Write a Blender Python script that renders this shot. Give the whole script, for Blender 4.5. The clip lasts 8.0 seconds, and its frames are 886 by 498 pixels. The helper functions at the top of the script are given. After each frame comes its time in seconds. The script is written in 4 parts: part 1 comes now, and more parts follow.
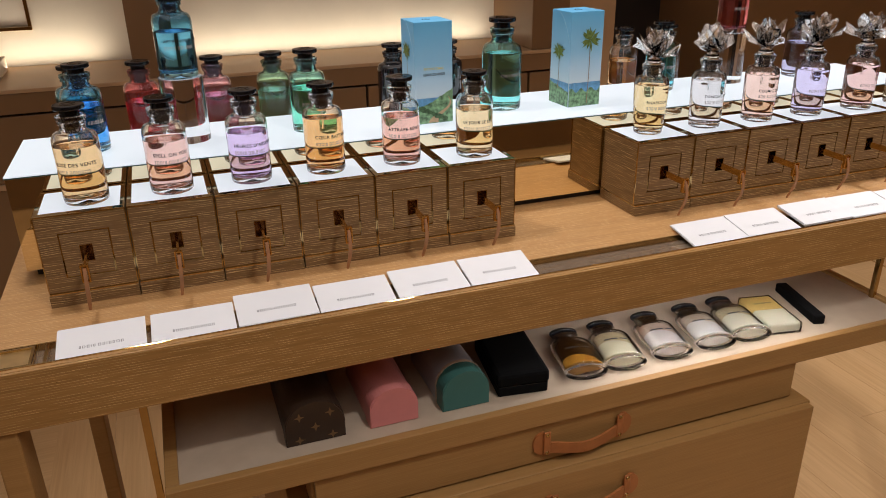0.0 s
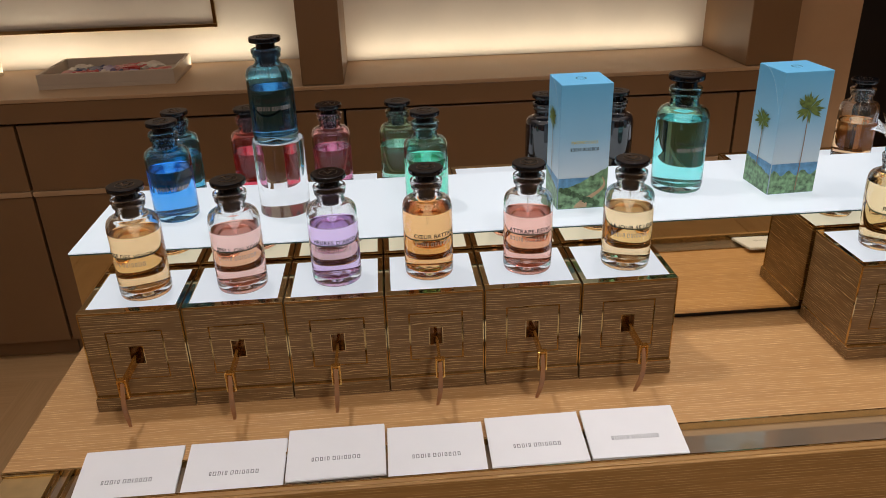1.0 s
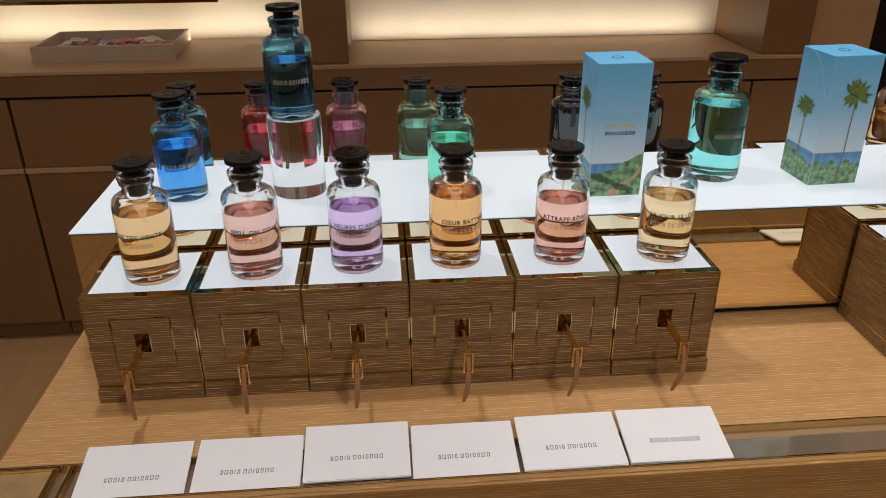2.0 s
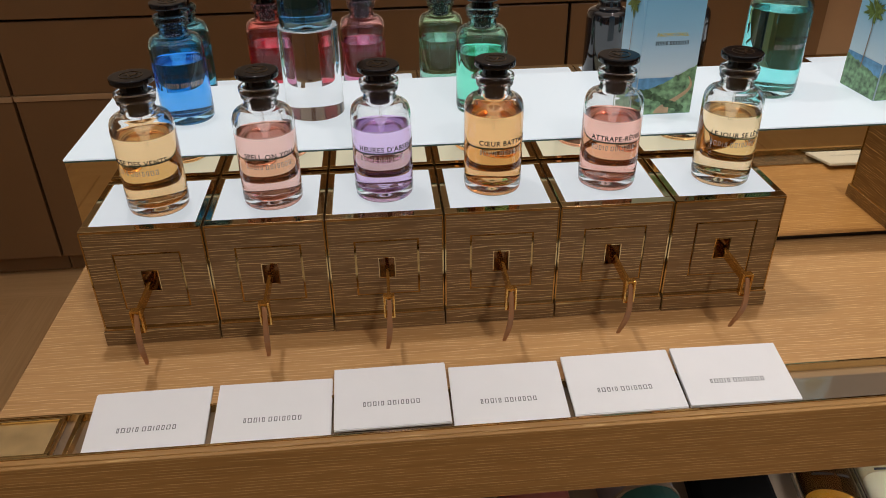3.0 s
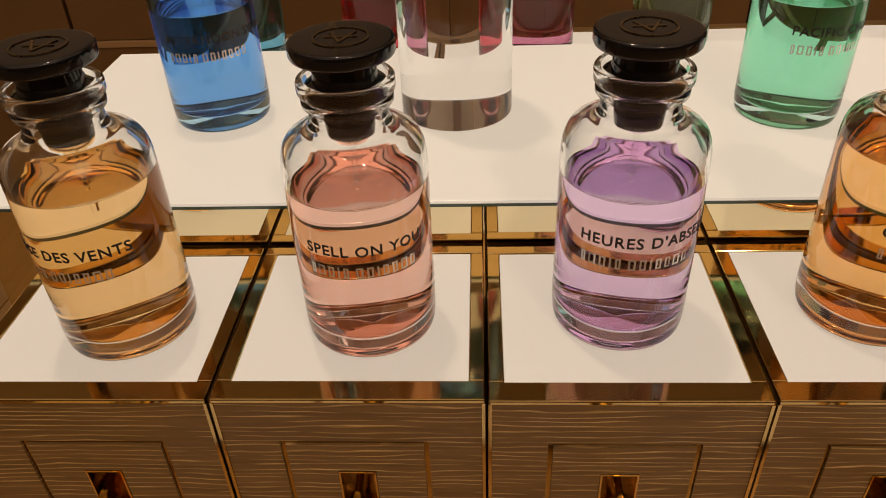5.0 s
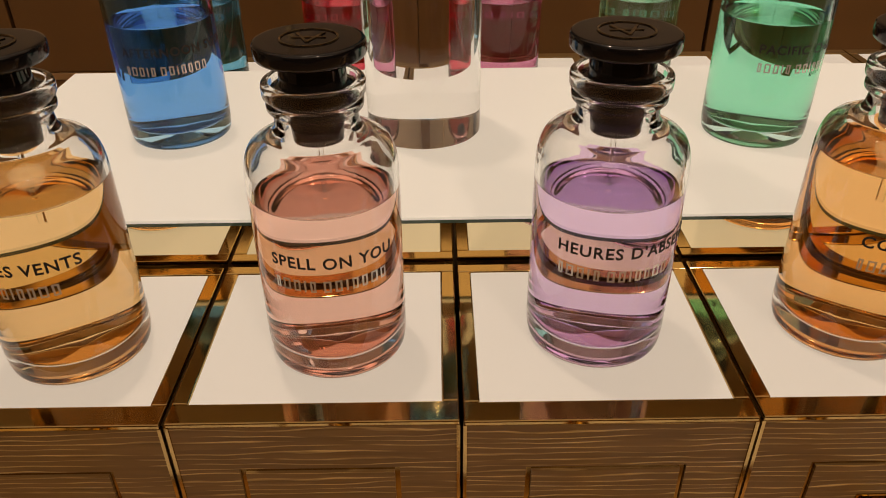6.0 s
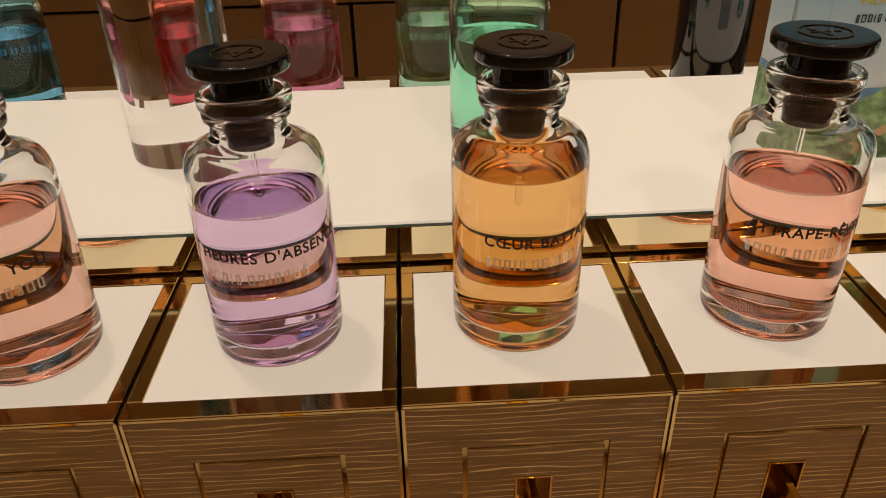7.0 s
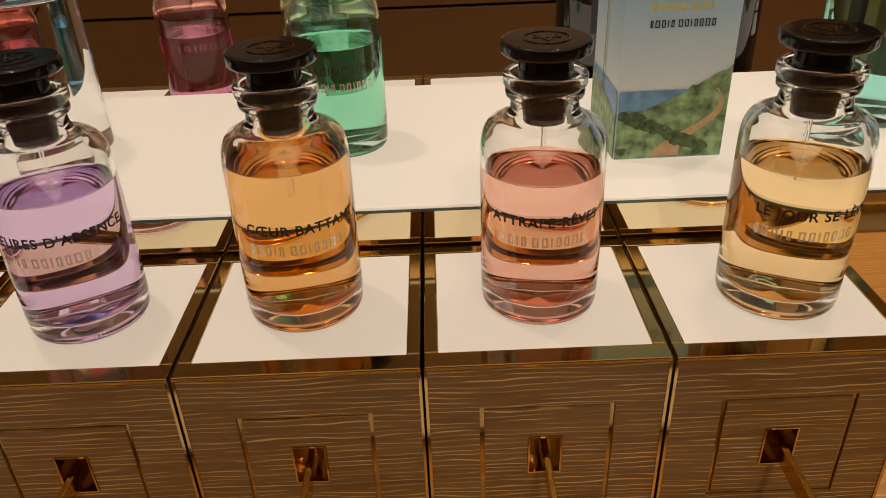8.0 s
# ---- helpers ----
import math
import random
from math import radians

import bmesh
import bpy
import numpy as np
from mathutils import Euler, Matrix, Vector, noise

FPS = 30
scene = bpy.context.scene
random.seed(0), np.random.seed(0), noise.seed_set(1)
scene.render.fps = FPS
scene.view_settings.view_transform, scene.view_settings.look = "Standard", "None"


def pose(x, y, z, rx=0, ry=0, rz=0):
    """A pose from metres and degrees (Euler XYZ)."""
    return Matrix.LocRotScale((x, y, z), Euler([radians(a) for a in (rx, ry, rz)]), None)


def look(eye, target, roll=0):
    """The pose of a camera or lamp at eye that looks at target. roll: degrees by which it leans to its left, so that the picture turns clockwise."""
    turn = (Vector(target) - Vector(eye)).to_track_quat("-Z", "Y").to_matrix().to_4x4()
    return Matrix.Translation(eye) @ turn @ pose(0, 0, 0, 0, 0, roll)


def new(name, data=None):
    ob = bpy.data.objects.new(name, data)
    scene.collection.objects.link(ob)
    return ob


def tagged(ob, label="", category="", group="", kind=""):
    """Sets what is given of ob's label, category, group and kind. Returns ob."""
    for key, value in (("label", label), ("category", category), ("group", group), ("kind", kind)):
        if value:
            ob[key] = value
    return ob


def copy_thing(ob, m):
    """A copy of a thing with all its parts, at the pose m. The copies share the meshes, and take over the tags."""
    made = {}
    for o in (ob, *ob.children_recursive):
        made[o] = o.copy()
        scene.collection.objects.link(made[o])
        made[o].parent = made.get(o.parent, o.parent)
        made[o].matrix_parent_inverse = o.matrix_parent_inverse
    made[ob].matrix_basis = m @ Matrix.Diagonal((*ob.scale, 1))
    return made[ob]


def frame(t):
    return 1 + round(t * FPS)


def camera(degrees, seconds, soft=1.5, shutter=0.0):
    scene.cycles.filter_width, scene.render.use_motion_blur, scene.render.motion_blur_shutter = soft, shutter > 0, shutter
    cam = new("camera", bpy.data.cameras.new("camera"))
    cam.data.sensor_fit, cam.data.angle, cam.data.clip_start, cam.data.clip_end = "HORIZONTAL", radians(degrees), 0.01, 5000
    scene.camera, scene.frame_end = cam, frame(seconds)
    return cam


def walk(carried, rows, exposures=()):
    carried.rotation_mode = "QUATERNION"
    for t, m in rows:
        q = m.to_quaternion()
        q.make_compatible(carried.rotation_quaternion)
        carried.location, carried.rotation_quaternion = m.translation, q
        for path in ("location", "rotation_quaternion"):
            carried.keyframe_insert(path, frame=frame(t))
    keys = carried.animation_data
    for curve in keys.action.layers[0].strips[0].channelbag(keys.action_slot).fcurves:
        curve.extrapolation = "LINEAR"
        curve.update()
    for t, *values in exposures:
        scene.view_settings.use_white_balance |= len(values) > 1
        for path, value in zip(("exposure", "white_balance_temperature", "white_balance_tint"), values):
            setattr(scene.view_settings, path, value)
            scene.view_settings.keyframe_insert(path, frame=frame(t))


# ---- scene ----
cam = camera(60.4, 8.0, soft=0.95)
PATH = [
    (0, (0.189, -1.04, 1.375), (0.811, 0.687, 0.58), -0.9),
    (0.5, (0.356, -0.855, 1.401), (0.66, 0.936, 0.565), -0.8),
    (1, (0.361, -0.764, 1.444), (0.485, 1.044, 0.597), -1.7),
    (1.5, (0.345, -0.729, 1.444), (0.476, 1.072, 0.585), -1.0),
    (1.7, (0.332, -0.718, 1.435), (0.477, 1.079, 0.569), -0.2),
    (2.8, (0.313, -0.68, 1.397), (0.461, 1.054, 0.41), -0.7),
    (3, (0.289, -0.638, 1.381), (0.434, 1.066, 0.343), -0.7),
    (3.2, (0.268, -0.573, 1.343), (0.404, 1.113, 0.276), -0.7),
    (3.5, (0.275, -0.449, 1.306), (0.385, 1.231, 0.226), 0.1),
    (3.7, (0.292, -0.351, 1.298), (0.339, 1.301, 0.172), 0.1),
    (4, (0.282, -0.28, 1.262), (0.277, 1.392, 0.163), -0.3),
    (4.2, (0.26, -0.24, 1.258), (0.233, 1.408, 0.125), -0.8),
    (4.5, (0.234, -0.217, 1.263), (0.209, 1.409, 0.099), -1.8),
    (4.7, (0.231, -0.214, 1.262), (0.135, 1.400, 0.092), -2.9),
    (5.8, (0.222, -0.203, 1.238), (0.130, 1.490, 0.188), -1.7),
    (6, (0.223, -0.205, 1.24), (0.228, 1.485, 0.17), -0.7),
    (6.5, (0.279, -0.217, 1.239), (0.33, 1.489, 0.198), -1.2),
    (7, (0.355, -0.232, 1.243), (0.424, 1.489, 0.227), -1.4),
    (7.5, (0.398, -0.242, 1.248), (0.414, 1.482, 0.235), -2.0),
    (8, (0.471, -0.266, 1.248), (0.475, 1.464, 0.246), -2.3),
]
EXPOSURES = [(0.0, -0.02, 6400, 10), (1.0, -0.22, 6400, 10), (3.0, -0.30, 6500, 8), (4.12, -0.20, 7500, 14), (4.45, -0.49, 10000, 19), (8.0, -0.53, 10800, 19)]
walk(cam, [(t, look(eye, target, roll)) for t, eye, target, roll in PATH],
     exposures=EXPOSURES)

# ---- light ----
world = bpy.data.worlds.new("room_air")
scene.world = world
world.use_nodes = True
world.node_tree.nodes["Background"].inputs[0].default_value = (1.0, 0.86, 0.7, 1)
world.node_tree.nodes["Background"].inputs[1].default_value = 0.012


def lamp(name, kind, m, watts, colour, **values):
    data = bpy.data.lights.new(name, kind)
    data.energy, data.color = watts, colour
    if kind == "AREA":
        data.shape, data.size, data.size_y = "RECTANGLE", values["size"][0], values["size"][1]
    if kind == "SPOT":
        data.spot_size, data.spot_blend, data.shadow_soft_size = radians(values["cone"]), 0.6, values["radius"]
    ob = new(name, data)
    ob.matrix_world = m
    return ob


WARM = (1.0, 0.945, 0.945)
# recessed ceiling spots over the table, slightly behind it, and one in front of it
lamp("ceiling_spot", "SPOT", look((0.0, 0.42, 2.78), (0.30, 0.08, 0.95)), 52, WARM, cone=58, radius=0.045)
lamp("ceiling_spot", "SPOT", look((0.95, 0.42, 2.78), (1.25, 0.08, 0.95)), 47, WARM, cone=58, radius=0.045)
lamp("ceiling_spot", "SPOT", look((0.85, -1.30, 2.78), (0.85, -0.10, 0.8)), 62, WARM, cone=60, radius=0.06)
# wide unseen area lamps added for the shop's general light
lamp("room_fill", "AREA", look((0.5, 0.3, 2.82), (0.5, 0.3, 0)), 12, WARM, size=(3.6, 2.4))
lamp("room_fill", "AREA", look((0.9, -2.0, 2.82), (0.9, -2.0, 0)), 29, WARM, size=(5.6, 1.6))
# two unseen spots added to brighten the floor right and left of the table
lamp("ceiling_spot", "SPOT", look((2.5, 0.2, 2.78), (2.2, 0.3, 0)), 150, WARM, cone=75, radius=0.06)
lamp("ceiling_spot", "SPOT", look((-0.9, 0.6, 2.78), (-0.8, 0.8, 0)), 24, WARM, cone=60, radius=0.06)
# an unseen lamp added behind the front board to brighten the lying bottles
lamp("shelf_fill", "AREA", look((0.99, -0.128, 0.812), (0.99, -0.118, 0.69)), 0.75, WARM, size=(0.46, 0.012))
# hidden strips along the back of the counter
lamp("niche_strip", "AREA", look((0.856, 1.900, 0.925), (0.856, 1.970, 1.38)), 1.35, (1.0, 0.86, 0.66), size=(1.2, 0.05))
lamp("counter_strip", "AREA", look((-1.35, 1.985, 0.925), (-1.35, 2.055, 1.38)), 4.3, (1.0, 0.86, 0.66), size=(2.7, 0.05))

# ---- materials ----


def nodes_of(name):
    m = bpy.data.materials.new(name)
    m.use_nodes = True
    t = m.node_tree
    return m, t.nodes, t.links, t.nodes["Principled BSDF"]


def plain(name, colour, rough=0.5, metal=0.0, vary=0.06, scale=30.0, bump=0.0, coat=0.0, spec=0.5, bump_scale=400.0):
    """A surface with blotches, a little uneven gloss and fine relief."""
    m, n, l, p = nodes_of(name)
    co = n.new("ShaderNodeTexCoord")
    tex = n.new("ShaderNodeTexNoise")
    tex.inputs["Scale"].default_value, tex.inputs["Detail"].default_value = scale, 6
    l.new(co.outputs["Object"], tex.inputs["Vector"])
    ramp = n.new("ShaderNodeValToRGB")
    ramp.color_ramp.elements[0].position, ramp.color_ramp.elements[1].position = 0.3, 0.7
    ramp.color_ramp.elements[0].color = (*[c * (1 - vary) for c in colour], 1)
    ramp.color_ramp.elements[1].color = (*[min(1, c * (1 + vary)) for c in colour], 1)
    l.new(tex.outputs["Fac"], ramp.inputs["Fac"])
    l.new(ramp.outputs["Color"], p.inputs["Base Color"])
    p.inputs["Metallic"].default_value, p.inputs["Coat Weight"].default_value = metal, coat
    p.inputs["Specular IOR Level"].default_value = spec
    span = n.new("ShaderNodeMapRange")
    span.inputs["To Min"].default_value, span.inputs["To Max"].default_value = max(0.01, rough * 0.8), min(1, rough * 1.2)
    l.new(tex.outputs["Fac"], span.inputs["Value"])
    l.new(span.outputs["Result"], p.inputs["Roughness"])
    if bump:
        fine = n.new("ShaderNodeTexNoise")
        fine.inputs["Scale"].default_value, fine.inputs["Detail"].default_value = bump_scale, 3
        l.new(co.outputs["Object"], fine.inputs["Vector"])
        b = n.new("ShaderNodeBump")
        b.inputs["Strength"].default_value, b.inputs["Distance"].default_value = bump, 0.0006
        l.new(fine.outputs["Fac"], b.inputs["Height"])
        l.new(b.outputs["Normal"], p.inputs["Normal"])
    return m


def oak(name, dark, light, pore, across=(3.0, 60.0, 260.0), rough=0.5, pores=0.5, bump=0.5, seed=0.0, along="x", stack="Z", pitch=0.0034, fleck=4.0, warp_lines=7.0):
    """Brushed oak with its grain along x: long streaks, broad bands and short open pores."""
    m, n, l, p = nodes_of(name)
    co = n.new("ShaderNodeTexCoord")
    info = n.new("ShaderNodeObjectInfo")
    shift = n.new("ShaderNodeVectorMath")
    shift.operation = "MULTIPLY_ADD"
    shift.inputs[1].default_value = (0, 0, 0)
    add = n.new("ShaderNodeVectorMath")
    add.operation = "SCALE"
    add.inputs[0].default_value = (3.1, 1.7, 2.3)
    l.new(info.outputs["Random"], add.inputs["Scale"])
    l.new(co.outputs["Object"], shift.inputs[0])
    l.new(add.outputs["Vector"], shift.inputs[2])
    shift.inputs[1].default_value = (1, 1, 1)

    def streak(sx, syz, detail, warp=0.0):
        mp = n.new("ShaderNodeMapping")
        mp.inputs["Scale"].default_value = (sx, syz, syz) if along == "x" else (syz, sx, syz)
        mp.inputs["Location"].default_value = (seed, seed * 2, seed)
        l.new(shift.outputs["Vector"], mp.inputs["Vector"])
        tx = n.new("ShaderNodeTexNoise")
        tx.inputs["Scale"].default_value, tx.inputs["Detail"].default_value = 1.0, detail
        tx.inputs["Distortion"].default_value = warp
        l.new(mp.outputs["Vector"], tx.inputs["Vector"])
        return tx.outputs["Fac"]

    broad, fine = streak(across[0], across[1], 4, 0.6), streak(across[0] * 4, across[2], 3, 0.4)
    mix = n.new("ShaderNodeMix")
    mix.data_type = "FLOAT"
    mix.inputs[0].default_value = 0.5
    l.new(broad, mix.inputs[2])
    l.new(fine, mix.inputs[3])
    ramp = n.new("ShaderNodeValToRGB")
    ramp.color_ramp.elements[0].position, ramp.color_ramp.elements[1].position = 0.36, 0.64
    ramp.color_ramp.elements[0].color, ramp.color_ramp.elements[1].color = (*dark, 1), (*light, 1)
    l.new(mix.outputs[0], ramp.inputs["Fac"])
    # thin wavy lines where the brush opened the grain
    mp = n.new("ShaderNodeMapping")
    mp.inputs["Scale"].default_value = (0.16, 1, 1) if along == "x" else (1, 0.16, 1)
    l.new(shift.outputs["Vector"], mp.inputs["Vector"])
    wave = n.new("ShaderNodeTexWave")
    wave.bands_direction = stack
    wave.inputs["Scale"].default_value, wave.inputs["Distortion"].default_value = 0.314 / pitch, warp_lines
    wave.inputs["Detail"].default_value, wave.inputs["Detail Scale"].default_value = 2.0, 1.1
    l.new(mp.outputs["Vector"], wave.inputs["Vector"])
    near = n.new("ShaderNodeMapRange")
    near.inputs["From Min"].default_value, near.inputs["From Max"].default_value = 0.86, 0.97
    l.new(wave.outputs["Fac"], near.inputs["Value"])
    gaps = n.new("ShaderNodeMapRange")
    gaps.inputs["From Min"].default_value, gaps.inputs["From Max"].default_value = 0.38, 0.62
    l.new(streak(across[0] * fleck, across[2] * 0.6, 2), gaps.inputs["Value"])
    lines = n.new("ShaderNodeMath")
    lines.operation = "MULTIPLY"
    l.new(near.outputs["Result"], lines.inputs[0])
    l.new(gaps.outputs["Result"], lines.inputs[1])
    amount = n.new("ShaderNodeMath")
    amount.operation = "MULTIPLY"
    amount.inputs[1].default_value = pores
    l.new(lines.outputs[0], amount.inputs[0])
    paint = n.new("ShaderNodeMix")
    paint.data_type = "RGBA"
    l.new(amount.outputs[0], paint.inputs[0])
    l.new(ramp.outputs["Color"], paint.inputs[6])
    paint.inputs[7].default_value = (*pore, 1)
    l.new(paint.outputs[2], p.inputs["Base Color"])
    p.inputs["Roughness"].default_value = rough
    b = n.new("ShaderNodeBump")
    b.inputs["Strength"].default_value, b.inputs["Distance"].default_value = bump, 0.0008
    high = n.new("ShaderNodeMath")
    high.operation = "MULTIPLY_ADD"
    high.inputs[1].default_value = 0.5
    l.new(lines.outputs[0], high.inputs[0])
    l.new(mix.outputs[0], high.inputs[2])
    l.new(high.outputs[0], b.inputs["Height"])
    l.new(b.outputs["Normal"], p.inputs["Normal"])
    return m


def clear(name, colour, ior, rough=0.0):
    m, n, l, p = nodes_of(name)
    p.inputs["Base Color"].default_value = (*colour, 1)
    p.inputs["Transmission Weight"].default_value = 1.0
    p.inputs["IOR"].default_value, p.inputs["Roughness"].default_value = ior, rough
    return m


BOX_OAK = oak("limed_oak", (0.146, 0.079, 0.028), (0.232, 0.131, 0.051), (0.66, 0.46, 0.20), across=(5.0, 80.0, 380.0), pores=0.9, bump=0.8, rough=0.40, fleck=6.0, pitch=0.0031)
TOP_OAK = oak("honey_oak", (0.40, 0.210, 0.074), (0.50, 0.278, 0.106), (0.82, 0.56, 0.29), across=(2.0, 45.0, 240.0), pores=0.6, fleck=20.0, rough=0.40, stack="Y", pitch=0.0042)
APRON_OAK = oak("brushed_oak", (0.275, 0.140, 0.036), (0.375, 0.197, 0.056), (0.66, 0.43, 0.17), across=(3.0, 60.0, 260.0), pores=0.62, fleck=12.0, rough=0.5, pitch=0.0036, warp_lines=3.5)
CHEST_OAK = oak("fine_oak", (0.310, 0.165, 0.050), (0.365, 0.200, 0.064), (0.46, 0.28, 0.10), across=(2.5, 50.0, 320.0), pores=0.35, bump=0.2, fleck=14.0, rough=0.5, pitch=0.0030, warp_lines=2.5)
FLOOR_OAK = oak("floor_oak", (0.53, 0.315, 0.135), (0.63, 0.395, 0.185), (0.42, 0.25, 0.11), across=(1.2, 14.0, 120.0), pores=0.15, rough=0.35, bump=0.12, stack="Y", pitch=0.012, warp_lines=3.0)
SIDE_OAK = oak("limed_oak_side", (0.146, 0.079, 0.028), (0.232, 0.131, 0.051), (0.66, 0.46, 0.20), across=(5.0, 80.0, 380.0), pores=0.9, bump=0.8, rough=0.40, fleck=6.0, pitch=0.0031, along="y")
INLAY = plain("dark_brass", (0.34, 0.22, 0.085), 0.07, 1.0, 0.2, 120)
CAP_MARK = plain("tarnished_brass", (0.20, 0.14, 0.07), 0.28, 1.0, 0.3, 300)
KEYHOLE = plain("dark_bronze", (0.17, 0.085, 0.035), 0.22, 0.9, 0.2, 120)
BRASS = plain("polished_brass", (0.52, 0.365, 0.165), 0.07, 1.0, 0.05, 60)
BRASS_DULL = plain("brushed_brass", (0.80, 0.49, 0.14), 0.18, 1.0, 0.08, 60)
BRASS_SATIN = plain("satin_brass", (0.86, 0.64, 0.32), 0.32, 1.0, 0.06, 60)
TROUGH = plain("bronze_glass", (0.47, 0.36, 0.25), 0.07, 0.7, 0.05, 12)
BRASS_MIRROR = plain("bronze_mirror", (0.87, 0.75, 0.51), 0.025, 1.0, 0.02, 20)
CHROME = plain("silver_metal", (0.95, 0.93, 0.91), 0.03, 1.0, 0.05, 60)
BLACK_GLOSS = plain("black_lacquer", (0.005, 0.005, 0.006), 0.10, vary=0.1, spec=0.38)
BLACK_MATT = plain("black_felt", (0.004, 0.004, 0.004), 0.9, vary=0.2, bump=0.3, spec=0.1)
INK = plain("black_ink", (0.012, 0.011, 0.012), 0.5)
CARD_INK = plain("grey_ink", (0.16, 0.16, 0.16), 0.4, vary=0.3, scale=300)
SILVER_INK = plain("raised_clear_print", (0.82, 0.79, 0.76), 0.15, 0.6)
SILVER_INK.node_tree.nodes["Principled BSDF"].inputs["Alpha"].default_value = 0.8
CARD = plain("white_card", (0.72, 0.72, 0.715), 0.6, vary=0.015, bump=0.1)
TAUPE = plain("taupe_suede", (0.42, 0.33, 0.235), 0.85, vary=0.06, bump=0.25)
CABINET = plain("brown_lacquer", (0.23, 0.128, 0.056), 0.42, vary=0.05, scale=3, bump=0.05)
COUNTER = plain("counter_leather", (0.50, 0.32, 0.17), 0.5, vary=0.05, scale=8, bump=0.1)
CREAM = plain("cream_fabric_wall", (0.78, 0.71, 0.60), 0.8, vary=0.04, scale=6, bump=0.2)
# near-black in place of shade: the doorway, cabinet gaps, chest gap and platform recess
DARK = plain("unlit_black", (0.012, 0.007, 0.005), 0.6, vary=0.3, scale=4)
BEIGE = plain("beige_leather", (0.56, 0.46, 0.34), 0.55, vary=0.05, scale=10, bump=0.1)
PLASTER = plain("warm_plaster", (0.78, 0.72, 0.64), 0.8, vary=0.04, scale=4)
TAN = plain("tan_leather", (0.36, 0.125, 0.035), 0.45, vary=0.15, scale=40, bump=0.25)
NUDE = plain("natural_leather", (0.36, 0.165, 0.068), 0.5, vary=0.12, scale=90, bump=0.2)
EDGE_GLASS = plain("glass_edge", (0.07, 0.12, 0.10), 0.06, vary=0.1)
GLASS = clear("clear_glass", (0.985, 0.99, 0.985), 1.48)
ACRYLIC = clear("clear_acrylic", (0.99, 0.99, 0.99), 1.46)


def glowing_white(name, colour, strength, white=0.62):
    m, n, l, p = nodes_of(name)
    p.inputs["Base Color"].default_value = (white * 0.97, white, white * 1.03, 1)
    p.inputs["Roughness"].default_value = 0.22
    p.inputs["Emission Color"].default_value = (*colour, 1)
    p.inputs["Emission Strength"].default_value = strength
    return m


# box tops: glow added in place of light that passes through the bottles
WHITE_TOP = glowing_white("glowing_white_top", (0.86, 0.93, 1.0), 0.62, 0.28)
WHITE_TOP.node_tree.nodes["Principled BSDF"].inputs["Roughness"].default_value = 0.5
OPAL = glowing_white("lit_opal_glass", (0.83, 0.93, 1.0), 0.66, 0.40)


def fade(name, rows, low, high, rough=0.45):
    """A printed card that fades from colour to colour up its height."""
    m, n, l, p = nodes_of(name)
    co = n.new("ShaderNodeTexCoord")
    sep = n.new("ShaderNodeSeparateXYZ")
    l.new(co.outputs["Object"], sep.inputs[0])
    span = n.new("ShaderNodeMapRange")
    span.inputs["From Min"].default_value, span.inputs["From Max"].default_value = low, high
    l.new(sep.outputs["Z"], span.inputs["Value"])
    ramp = n.new("ShaderNodeValToRGB")
    while len(ramp.color_ramp.elements) < len(rows):
        ramp.color_ramp.elements.new(0.5)
    for e, (at, colour) in zip(ramp.color_ramp.elements, rows):
        e.position, e.color = at, (*colour, 1)
    l.new(span.outputs["Result"], ramp.inputs["Fac"])
    l.new(ramp.outputs["Color"], p.inputs["Base Color"])
    p.inputs["Roughness"].default_value = rough
    return m


# ---- building blocks ----


def mesh_of(name, bm, material, smooth=False):
    bmesh.ops.recalc_face_normals(bm, faces=bm.faces)
    me = bpy.data.meshes.new(name)
    bm.to_mesh(me)
    bm.free()
    me.materials.append(material)
    if smooth:
        for f in me.polygons:
            f.use_smooth = True
        me.set_sharp_from_angle(angle=radians(32))
    return me


def part(name, bm, material, parent=None, label="", smooth=False):
    me = bm if isinstance(bm, bpy.types.Mesh) else mesh_of(name, bm, material, smooth)
    ob = new(name, me)
    if parent:
        ob.parent = parent
    return tagged(ob, label=label)


def empty(name, x, y, z, turn=0.0, **tags):
    ob = new(name)
    ob.matrix_basis = pose(x, y, z, 0, 0, turn)
    return tagged(ob, **tags)


def block(x0, x1, y0, y1, z0, z1, bevel=0.0, bm=None):
    own = bm or bmesh.new()
    vs = [own.verts.new((x, y, z)) for z in (z0, z1) for y in (y0, y1) for x in (x0, x1)]
    fs = [own.faces.new([vs[i] for i in q]) for q in ((0, 2, 3, 1), (4, 5, 7, 6), (0, 1, 5, 4), (2, 6, 7, 3), (0, 4, 6, 2), (1, 3, 7, 5))]
    if bevel:
        edges = list({e for f in fs for e in f.edges})
        bmesh.ops.bevel(own, geom=edges, offset=bevel, segments=2, affect="EDGES", profile=0.5)
    return own


